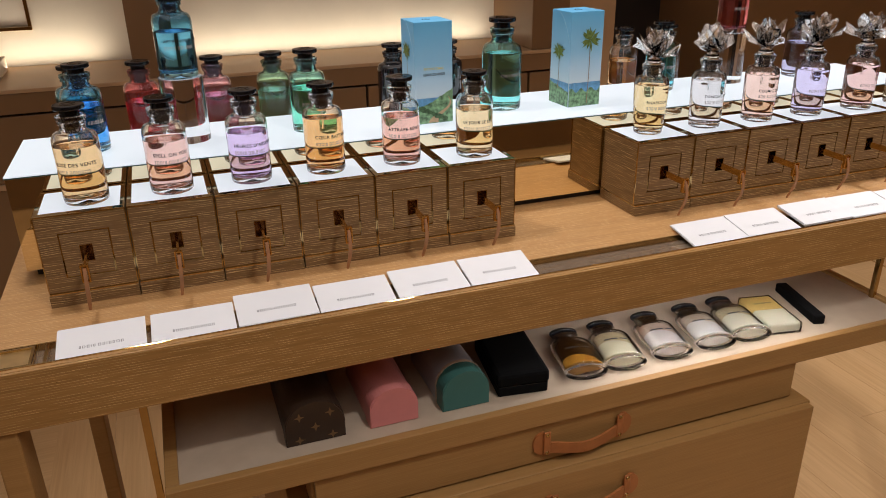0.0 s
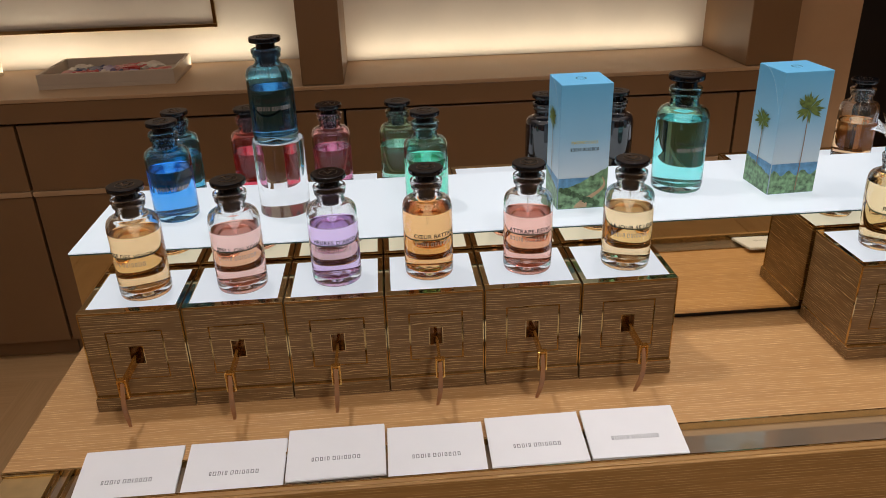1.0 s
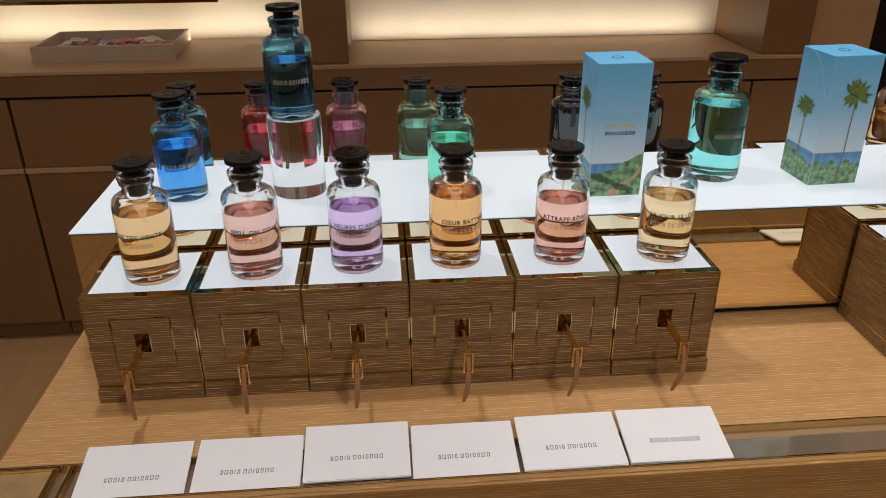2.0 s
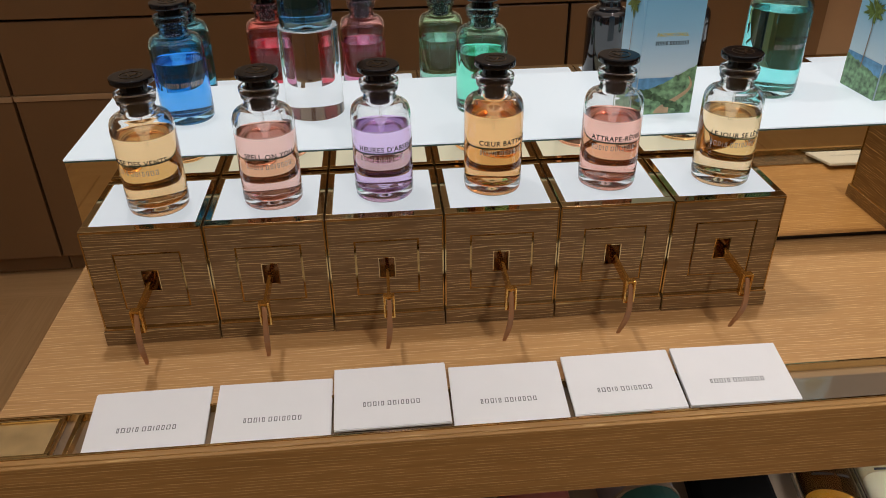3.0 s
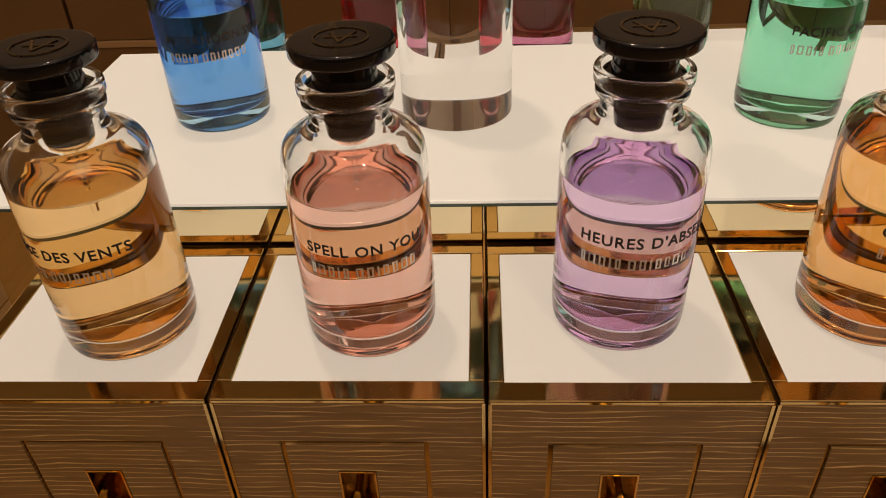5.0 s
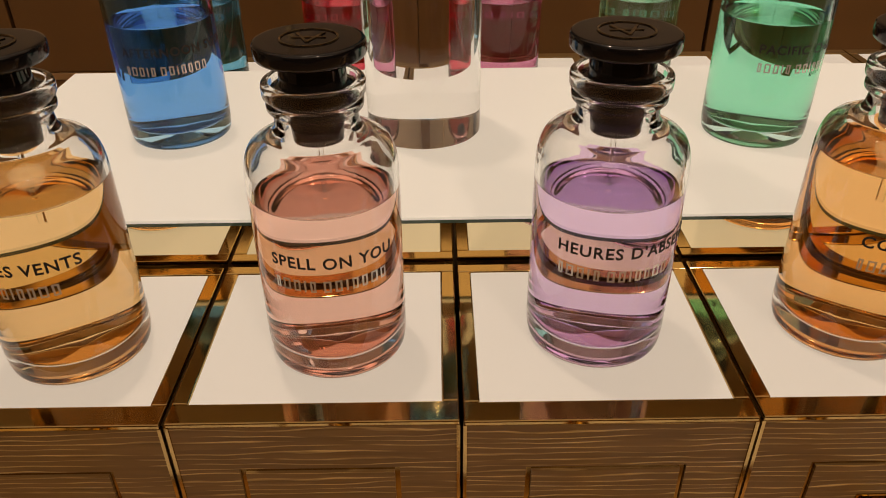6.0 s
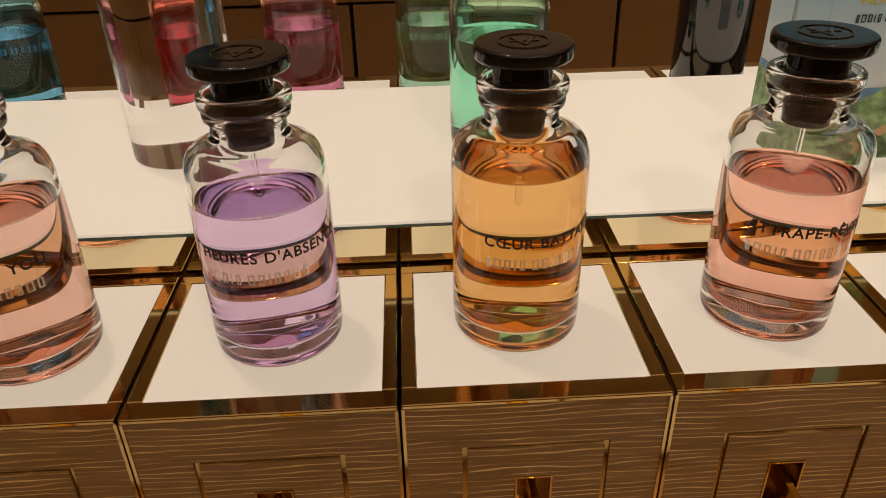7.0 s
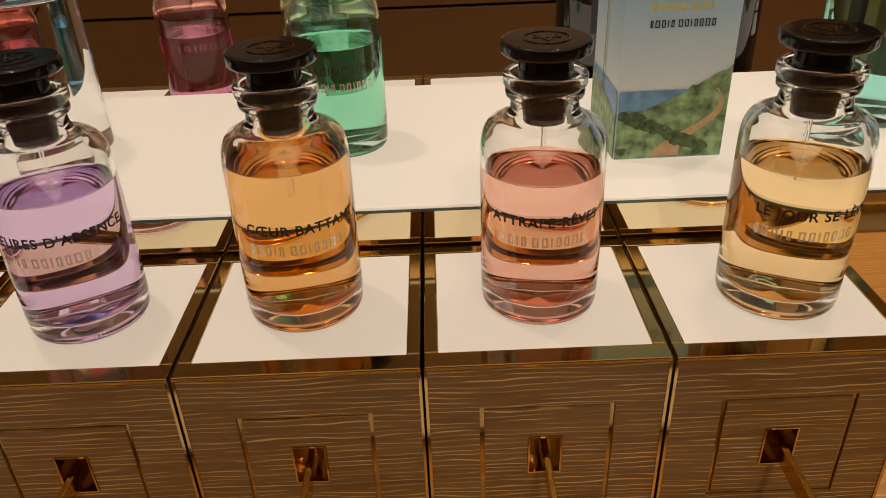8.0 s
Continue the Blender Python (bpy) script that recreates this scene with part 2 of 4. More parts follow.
def lathe(profile, steps=48, bm=None, closed=True):
    """Turns rows of (radius, z) round z; a radius of 0 closes the end."""
    own = bm or bmesh.new()
    rings, rows = [], [profile[0]]
    for a, b in zip(profile, profile[1:]):
        d = math.hypot(b[0] - a[0], b[1] - a[1])
        if d > 0.006:       # rings close to both ends keep long faces straight
            rows += [(a[0] + (b[0] - a[0]) * k, a[1] + (b[1] - a[1]) * k) for k in (0.0012 / d, 1 - 0.0012 / d)]
        rows.append(b)
    for r, z in rows:
        if r <= 1e-6:
            rings.append([own.verts.new((0, 0, z))])
        else:
            rings.append([own.verts.new((r * math.cos(2 * math.pi * k / steps), r * math.sin(2 * math.pi * k / steps), z)) for k in range(steps)])
    for a, b in zip(rings, rings[1:]):
        for k in range(steps):
            j = (k + 1) % steps
            if len(a) == 1 and len(b) > 1:
                own.faces.new((a[0], b[j], b[k]))
            elif len(b) == 1 and len(a) > 1:
                own.faces.new((a[k], a[j], b[0]))
            elif len(a) > 1:
                own.faces.new((a[k], a[j], b[j], b[k]))
    return own


def rounded(points, radius_at, steps=6):
    """Rounds the corners of a profile: radius_at maps a corner's index to its radius."""
    out = []
    for i, q in enumerate(points):
        r = radius_at.get(i, 0)
        if not r or i in (0, len(points) - 1):
            out.append(q)
            continue
        c, a, b = Vector(q), Vector(points[i - 1]), Vector(points[i + 1])
        p0, p1 = c + (a - c).normalized() * min(r, (a - c).length * 0.49), c + (b - c).normalized() * min(r, (b - c).length * 0.49)
        for k in range(steps + 1):
            t = k / steps
            v = p0 * (1 - t) ** 2 + c * 2 * t * (1 - t) + p1 * t * t
            out.append((v.x, v.y))
    return out


def relief(xs, zs, depth, y=0.0, back=None):
    """A panel in the xz plane that faces -y, made of cells; depth(i, j) gives how far a cell lies back, None for a hole."""
    bm = bmesh.new()
    d = {(i, j): depth(i, j) for i in range(len(xs) - 1) for j in range(len(zs) - 1)}

    def quad(*q):
        bm.faces.new([bm.verts.new(v) for v in q])
    for (i, j), v in d.items():
        x0, x1, z0, z1 = xs[i], xs[i + 1], zs[j], zs[j + 1]
        if v is not None:
            quad((x0, y + v, z0), (x1, y + v, z0), (x1, y + v, z1), (x0, y + v, z1))
        for (a, b), q in (((i + 1, j), (x1, z0, x1, z1)), ((i, j + 1), (x0, z1, x1, z1))):
            if (a, b) in d:
                w = d[a, b]
                p0, p1 = back if v is None else v, back if w is None else w
                if abs(p0 - p1) > 1e-7:
                    quad((q[0], y + p0, q[1]), (q[2], y + p0, q[3]), (q[2], y + p1, q[3]), (q[0], y + p1, q[1]))
    bmesh.ops.remove_doubles(bm, verts=bm.verts, dist=1e-6)
    return bm


def lettering(text, size, material, name="lettering", curl=0.0, centre=True, stretch=1.0, thick=0.0002):
    """A mesh of a line of text in the xz plane facing -y, its baseline at z = 0; curl bends it round a cylinder of that radius about z."""
    data = bpy.data.curves.new("line", "FONT")
    data.body, data.size, data.extrude, data.resolution_u = text, size, thick, 3
    data.offset = 0.017 * size
    data.space_character = 1.12
    data.align_x = "CENTER" if centre else "LEFT"
    ob = bpy.data.objects.new("line", data)
    scene.collection.objects.link(ob)
    bpy.context.view_layer.update()
    me = bpy.data.meshes.new_from_object(ob.evaluated_get(bpy.context.evaluated_depsgraph_get()))
    bpy.data.objects.remove(ob)
    me.name = name
    for v in me.vertices:
        x, z, o = v.co.x * stretch, v.co.y, v.co.z
        if curl:
            a, r = x / curl, curl + o
            v.co = (r * math.sin(a), -r * math.cos(a), z)
        else:
            v.co = (x, -o, z)
    me.materials.clear()
    me.materials.append(material)
    return me


def bars(words, height, gap, y, z, curl=0.0, start=None, thick=0.0003, lean=None):
    """Plain bars in place of a line of writing, one for each word's width."""
    bm = bmesh.new()
    total = sum(words) + gap * (len(words) - 1)
    x = -total / 2 if start is None else start
    for w in words:
        n = max(1, int(w / 0.003)) if curl else 1
        for k in range(n):
            a, b = x + w * k / n, x + w * (k + 1) / n
            q = []
            for u, v in ((a, z), (b, z), (b, z + height), (a, z + height)):
                q.append(bm.verts.new((curl * math.sin(u / curl), -curl * math.cos(u / curl), v) if curl else (u, y, v)))
            bm.faces.new(q)
        x += w + gap
    return bm


def strokes(width, height, curl=0.0, flat=False, weight=0.0006):
    """Two words' worth of thin upright bars along x from 0, in place of a brand's line; flat lays them in the xy plane."""
    slots, gap = (0.8, 1.3, 1.1, 0.4, 0.9, 0.0, 1.2, 1.1, 0.4, 1.0, 1.0, 1.3, 1.1), 0.6
    unit = width / (sum(slots) + gap * len(slots))
    bm, x = bmesh.new(), 0.0
    for w in slots:
        ends = ((x, x + weight), (x + w * unit - weight, x + w * unit)) if w > 0.5 else ((x, x + weight),) if w else ()
        spans = [(a, b, 0.0, height) for a, b in ends]
        if w > 0.5:
            spans += [(x + weight, x + w * unit - weight, z, z + weight) for z in (0.0, height - weight)]
        for a, b, z0, z1 in spans:
            rows = []
            for u, v in ((a, z0), (b, z0), (b, z1), (a, z1)):
                rows.append((curl * math.sin(u / curl), -curl * math.cos(u / curl), v) if curl else (u, v, 0.0) if flat else (u, 0.0, v))
            bm.faces.new([bm.verts.new(q) for q in rows])
        x += (w + gap) * unit
    return bm


def ribbon(points, width, thick, axis="x", bm=None):
    """A strap along points in one plane, its width along the given axis."""
    own = bm or bmesh.new()
    rows = []
    side = Vector((1, 0, 0)) if axis == "x" else Vector((0, 0, 1)) if axis == "z" else Vector((0, 1, 0))
    pts = [Vector(q) for q in points]
    for i, q in enumerate(pts):
        d = (pts[min(i + 1, len(pts) - 1)] - pts[max(i - 1, 0)]).normalized()
        nrm = side.cross(d).normalized()
        w = width(i / (len(pts) - 1)) if callable(width) else width
        rows.append([own.verts.new(q + side * (s * w / 2) + nrm * (u * thick / 2)) for s, u in ((-1, -1), (1, -1), (1, 1), (-1, 1))])
    for a, b in zip(rows, rows[1:]):
        for k in range(4):
            own.faces.new((a[k], a[(k + 1) % 4], b[(k + 1) % 4], b[k]))
    own.faces.new(rows[0][::-1])
    own.faces.new(rows[-1])
    return own


# ---- the plan ----
P = 0.115            # one display box and its neighbour's joint
TABLE, BOX_TOP, PLATFORM = 0.900, 1.029, 1.055
MID = 0.2245         # the table's long middle line
X0, X1 = -0.070, 1.690
FRONT, REAR = -0.157, 2 * MID + 0.157

# ---- the room ----


def wall(name, x0, x1, y0, y1, z0, z1, material, label=""):
    return tagged(part(name, block(x0, x1, y0, y1, z0, z1), material), label=label or "plain warm plaster wall of the shop", kind="structure", category="wall")


wall("wall_north", -3.0, 4.2, 2.06, 2.20, 0, 2.9, CREAM, "cream fabric wall washed by hidden strip light")
wall("wall_west", -3.15, -3.0, -3.2, 2.2, 0, 2.9, PLASTER)
wall("wall_east", 4.2, 4.35, -3.2, 2.2, 0, 2.9, CABINET, "dark brown lacquered wall of the shop")
wall("wall_south", -3.0, 4.2, -3.2, -3.05, 0, 2.9, CABINET, "dark brown lacquered wall of the shop")
tagged(part("ceiling", block(-3.15, 4.35, -3.2, 2.2, 2.9, 3.0), PLASTER), label="plain pale plaster ceiling", kind="structure", category="ceiling")
floor = tagged(part("floor", block(-3.15, 4.35, -3.2, 2.2, -0.1, -0.006), FLOOR_OAK), label="pale oak plank floor", kind="structure", category="floor")

# pillars and niches behind the counter
for name, x0, x1, y0 in (("pillar", 0.104, 0.232, 1.60), ("pillar", 1.508, 1.663, 1.60)):
    tagged(part(name, block(x0, x1, y0, 2.06, 0.918, 2.9, 0.003), CABINET), label="brown lacquered pillar between the wall niches", category="pillar", kind="structure")
wall("wall_niche", 0.232, 1.508, 1.960, 2.056, 0.918, 2.9, CREAM, "cream back panel of the lit wall niche")
wall("wall_recess", 1.663, 1.880, 1.63, 2.056, 0.0, 2.9, COUNTER, "tan panelled wall beside the dark doorway")
# the doorway's darkness is put into this slab's colour
wall("wall_doorway", 1.880, 2.36, 2.02, 2.056, 0.0, 2.9, DARK, "near-black slab in place of the unlit doorway")
wall("wall_panel", 2.36, 4.2, 1.62, 2.056, 0.0, 2.9, CABINET, "brown lacquered wall panel beside the doorway")

# wall cabinets with a leather counter
counter = empty("counter_top", 0, 0, 0, label="tan leather counter top with a thick front edge", category="counter")
part("top_sheet", block(-2.98, 1.663, 1.590, 2.055, 0.905, 0.917, 0.002), COUNTER, counter)
part("front_edge", block(-2.98, 1.663, 1.593, 1.6115, 0.842, 0.9045, 0.002), CABINET, counter, "brown lacquered front edge")


def cabinet(x0, x1):
    ob = empty("wall_cabinet", x0, 1.6, 0, label="brown lacquered wall cabinet with two rows of fronts", category="cabinet", group="wall cabinets")
    w = x1 - x0
    part("body", block(0.0, w, 0.025, 0.45, 0.07, 0.838), DARK, ob)
    part("plinth", block(0.0, w, 0.04, 0.45, 0.0, 0.07), CABINET, ob)
    part("drawer_front", block(0.002, w - 0.002, 0.0, 0.024, 0.622, 0.834, 0.002), CABINET, ob)
    part("door_front", block(0.002, w - 0.002, 0.0, 0.024, 0.072, 0.602, 0.002), CABINET, ob)
    part("finger_rail", block(0.0, w, -0.004, 0.024, 0.604, 0.620, 0.001), COUNTER, ob)
    return ob


for a, b in ((-2.95, -1.87), (-1.865, -0.780), (-0.775, 0.224), (0.229, 0.86), (0.865, 1.496), (1.50, 1.662)):
    cabinet(a, b)

# framed panel on the wall behind the counter
picture = empty("framed_panel", -1.009, 2.04, 1.046, label="cream wall panel in a thin brass frame above the counter", category="picture")
part("panel", block(-0.78, 0.78, 0.012, 0.018, 0.012, 1.5), CREAM, picture)
part("frame", block(-0.792, 0.792, 0.002, 0.018, -0.006, 0.006, 0.001), BRASS, picture, "thin dark brass frame rail")
for s in (-1, 1):
    part("frame", block(s * 0.786 - 0.006, s * 0.786 + 0.006, 0.002, 0.018, 0.006, 1.5, 0.001), BRASS, picture)


def scarf_tray(x, y, turn):
    ob = empty("display_tray", x, y, 0.917, turn, label="beige leather tray of folded colourful silk pieces on the counter", category="tray", group="trays on the counter")
    w, d, hh, t = 0.42, 0.27, 0.047, 0.010
    part("tray_base", block(-w / 2, w / 2, -d / 2, d / 2, 0.0, 0.012, 0.001), BEIGE, ob)
    for x0, x1, y0, y1 in ((-w / 2, w / 2, -d / 2, -d / 2 + t), (-w / 2, w / 2, d / 2 - t, d / 2), (-w / 2, -w / 2 + t, -d / 2 + t, d / 2 - t), (w / 2 - t, w / 2, -d / 2 + t, d / 2 - t)):
        part("tray_side", block(x0, x1, y0, y1, 0.012, hh, 0.0015), BEIGE, ob)
    return ob


SILKS = [plain("silk_" + n, c, 0.35, vary=0.2, scale=30) for n, c in (("rose", (0.62, 0.30, 0.28)), ("red", (0.50, 0.05, 0.04)), ("ivory", (0.62, 0.55, 0.46)), ("navy", (0.05, 0.06, 0.14)), ("lilac", (0.42, 0.34, 0.48)))]
rng = random.Random(5)
for tx, ty, turn in ((-0.52, 1.85, 1.5), (-1.16, 1.85, -1.0)):
    scarf_tray(tx, ty, turn)
    for k in range(13):
        bm = bmesh.new()
        n = 7
        w, d = rng.uniform(0.05, 0.09), rng.uniform(0.05, 0.09)
        grid = [[bm.verts.new(((i / (n - 1) - 0.5) * w, (j / (n - 1) - 0.5) * d, 0.012 + 0.01 * noise.noise((i * 0.6 + k, j * 0.6, k * 2.0)))) for i in range(n)] for j in range(n)]
        for j in range(n - 1):
            for i in range(n - 1):
                bm.faces.new((grid[j][i], grid[j][i + 1], grid[j + 1][i + 1], grid[j + 1][i]))
        geo = bmesh.ops.extrude_face_region(bm, geom=bm.faces[:])
        for v in geo["geom"]:
            if isinstance(v, bmesh.types.BMVert):
                v.co.z -= 0.012
        ob = part("silk_square", bm, SILKS[k % 5], smooth=True)
        ob.matrix_basis = pose(tx - 0.15 + 0.30 * (k % 7) / 6 + rng.uniform(-0.01, 0.01), ty - 0.05 + 0.1 * (k // 7) + rng.uniform(-0.015, 0.015), 0.933, 0, 0, rng.uniform(0, 90))
        tagged(ob, label="crumpled piece of patterned silk in the tray", category="scarf", group="silk in the trays")

# ---- the table ----
table = empty("display_table", 0, 0, 0, label="long honey oak display table with a deep front edge", category="table")
TR0, TR1, TRZ = -0.150, -0.100, 0.892     # the trough for cards, let into the top
part("tabletop", block(X0, X1, TR1, REAR, 0.820, TABLE, 0.002), TOP_OAK, table)
part("front_edge", block(X0, X1, FRONT, TR0, 0.820, TABLE, 0.0015), APRON_OAK, table, "brushed oak front edge")
part("trough_floor", block(X0 + 0.001, X1 - 0.001, TR0, TR1, 0.820, TRZ), TROUGH, table, "dark bronze mirror floor of the trough")
part("front_board", block(X0 - 0.001, X1 + 0.001, FRONT - 0.004, FRONT, 0.819, TABLE - 0.001, 0.001), APRON_OAK, table, "brushed oak front board")
for y0, y1 in ((TR0 - 0.0015, TR0 + 0.0008), (TR1 - 0.0008, TR1 + 0.0015)):
    part("brass_edge", block(X0 + 0.002, X1 - 0.002, y0, y1, TRZ, TABLE + 0.0012, 0.0004), BRASS, table, "thin polished brass edging of the trough")
for x in (0.006, 1.61):
    part("trough_divider", block(x - 0.002, x + 0.002, TR0 + 0.001, TR1 - 0.001, TRZ, TABLE + 0.001, 0.0004), BRASS, table)
part("brass_tray", block(X0 + 0.004, -0.008, TR0 + 0.001, TR1 - 0.001, TRZ, 0.8975, 0.002), BRASS_SATIN, table, "polished brass plate set in the trough")
for y0, y1 in ((TR0 + 0.001, TR0 + 0.004), (TR1 - 0.004, TR1 - 0.001)):
    part("tray_rim", block(X0 + 0.004, -0.008, y0, y1, 0.8975, TABLE + 0.0008, 0.0006), BRASS, table)
part("tray_rim", block(-0.012, -0.008, TR0 + 0.004, TR1 - 0.004, 0.8975, TABLE + 0.0008, 0.0006), BRASS, table)
for x in (X0 + 0.015, X1 - 0.015):
    for y in (FRONT + 0.032, REAR - 0.090):
        part("leg", block(x - 0.015, x + 0.015, y - 0.03, y + 0.03, 0.0, 0.820, 0.003), CHEST_OAK, table, "square oak table leg")

# lower shelf and drawer chest
SH, SHF = 0.688, -0.165
shelf = empty("lower_shelf", 0, 0, 0, label="shallow oak shelf tray lined with taupe suede under the table", category="shelf")
lining = part("lining", block(0.128, 1.42, SHF, 0.30, SH - 0.008, SH), TAUPE, shelf, "taupe suede lining")
part("front_lip", block(0.11, 1.435, SHF - 0.014, SHF, 0.655, SH + 0.006, 0.0015), CHEST_OAK, shelf)
part("side_lip", block(0.11, 0.128, SHF, 0.30, 0.655, SH + 0.006, 0.0015), CHEST_OAK, shelf)
part("side_lip", block(1.42, 1.435, SHF, 0.30, 0.655, SH + 0.006, 0.0015), CHEST_OAK, shelf)
part("shelf_board", block(0.128, 1.42, SHF, 0.30, 0.655, SH - 0.008), CHEST_OAK, shelf)
part("shelf_back", block(0.11, 1.435, 0.30, 0.314, 0.655, 0.820, 0.001), CHEST_OAK, shelf)
for x, y, z0 in ((0.100, -0.13, 0.0), (0.100, 0.28, 0.0), (1.420, -0.082, SH), (1.420, 0.26, SH)):
    part("post", block(x - 0.005, x + 0.005, y - 0.005, y + 0.005, z0, 0.820, 0.001), BRASS, shelf, "slim bronze post")
chest = empty("drawer_chest", 0, 0, 0, label="oak drawer chest with tan leather pulls under the shelf", category="chest")
part("upper_body", block(0.30, 1.165, -0.160, 0.50, 0.578, 0.655, 0.001), CHEST_OAK, chest)
part("lower_body", block(0.27, 1.19, -0.190, 0.52, 0.0, 0.575, 0.002), CHEST_OAK, chest)
part("shadow_gap", block(0.30, 1.16, -0.150, 0.50, 0.575, 0.578), DARK, chest)
up = part("drawer", block(0.304, 1.161, -0.170, -0.160, 0.580, 0.653, 0.001), CHEST_OAK, chest)
low = part("drawer", block(0.276, 1.184, -0.205, -0.190, 0.36, 0.573, 0.001), CHEST_OAK, chest)
part("drawer", block(0.276, 1.184, -0.205, -0.190, 0.06, 0.352, 0.001), CHEST_OAK, chest)


def pull(x, y, z, owner):
    """A leather pull: two round tabs, a bowed strap over them and four brass rivets."""
    pts = []
    for k in range(17):
        t = k / 16
        pts.append((x + (t - 0.5) * 0.125, y - 0.004 - 0.012 * math.sin(math.pi * t), z - 0.012 + 0.003 * math.cos(2 * math.pi * t)))
    strap = part("handle", ribbon(pts, 0.019, 0.004, "z"), TAN, owner, "tan leather pull with brass rivets")
    for s in (-1, 1):
        bm = bmesh.new()
        ring = [(x + s * 0.072 + 0.017 * math.cos(a) * (1.0 if math.cos(a) * s > 0 else 0.55), z + 0.021 * math.sin(a)) for a in [2 * math.pi * k / 24 for k in range(24)]]
        lo, hi = [bm.verts.new((u, y, v)) for u, v in ring], [bm.verts.new((u, y - 0.004, v)) for u, v in ring]
        bm.faces.new(hi)
        for k in range(24):
            bm.faces.new((lo[k], lo[(k + 1) % 24], hi[(k + 1) % 24], hi[k]))
        part("leather_tab", bm, TAN, strap)
        part("leather_band", block(x + s * 0.066 - 0.006, x + s * 0.066 + 0.006, y - 0.0075, y - 0.004, z - 0.022, z + 0.022, 0.0015), TAN, strap)
        for dz in (-0.017, 0.017):
            bm = lathe([(0, 0.0025), (0.0025, 0.0018), (0.0036, 0.0)], 16)
            bmesh.ops.transform(bm, matrix=pose(x + s * 0.066, y - 0.0074, z + dz, 90), verts=bm.verts)
            part("rivet", bm, BRASS, strap)


pull(0.735, -0.170, 0.616, up)
pull(0.735, -0.205, 0.520, low)

# ---- the lit platform ----
platform = empty("lit_platform", 0, 0, 0, label="raised platform with lit white glass top and bronze mirror sides", category="display stand")
PX0, PX1, PY0, PY1 = -0.041, 1.661, 0.1165, 2 * MID - 0.1165
part("core", block(PX0 + 0.012, PX1 - 0.012, PY0 + 0.012, PY1 - 0.012, TABLE, 1.049), DARK, platform)
part("glass_top", block(PX0, PX1, PY0, PY1, 1.0530, PLATFORM, 0.0006), OPAL, platform, "lit white glass top")
part("glass_edge", block(PX0 + 0.0004, PX1 - 0.0004, PY0 + 0.0004, PY1 - 0.0004, 1.0512, 1.0529), EDGE_GLASS, platform, "dark green edge of the glass sheet")
part("mirror_front", block(PX0 + 0.001, PX1 - 0.001, PY0 + 0.0005, PY0 + 0.008, 0.912, 1.0511), BRASS_MIRROR, platform, "bronze mirror side")
part("mirror_rear", block(PX0 + 0.001, PX1 - 0.001, PY1 - 0.008, PY1 - 0.0005, 0.912, 1.0511), BRASS_MIRROR, platform, "bronze mirror side")
for x0, x1 in ((PX0 + 0.0005, PX0 + 0.008), (PX1 - 0.008, PX1 - 0.0005)):
    part("mirror_end", block(x0, x1, PY0 + 0.009, PY1 - 0.009, 0.912, 1.0511), BRASS_MIRROR, platform, "bronze mirror end")

# ---- display boxes ----
W = P - 0.0016


def box_meshes():
    xs = [0.001, 0.0250, 0.0273, 0.0483, 0.0653, 0.0872, 0.0895, W - 0.001]
    zs = [0.019, 0.0380, 0.0403, 0.0588, 0.0832, 0.1004, 0.1027, 0.1266]

    def depth(i, j):
        if i == 3 and j == 3:
            return None
        on_x, on_z = i in (1, 5) and 1 <= j <= 5, j in (1, 5) and 1 <= i <= 5
        return 0.0016 if on_x or on_z else 0.0
    return relief(xs, zs, depth, 0.0, 0.012)


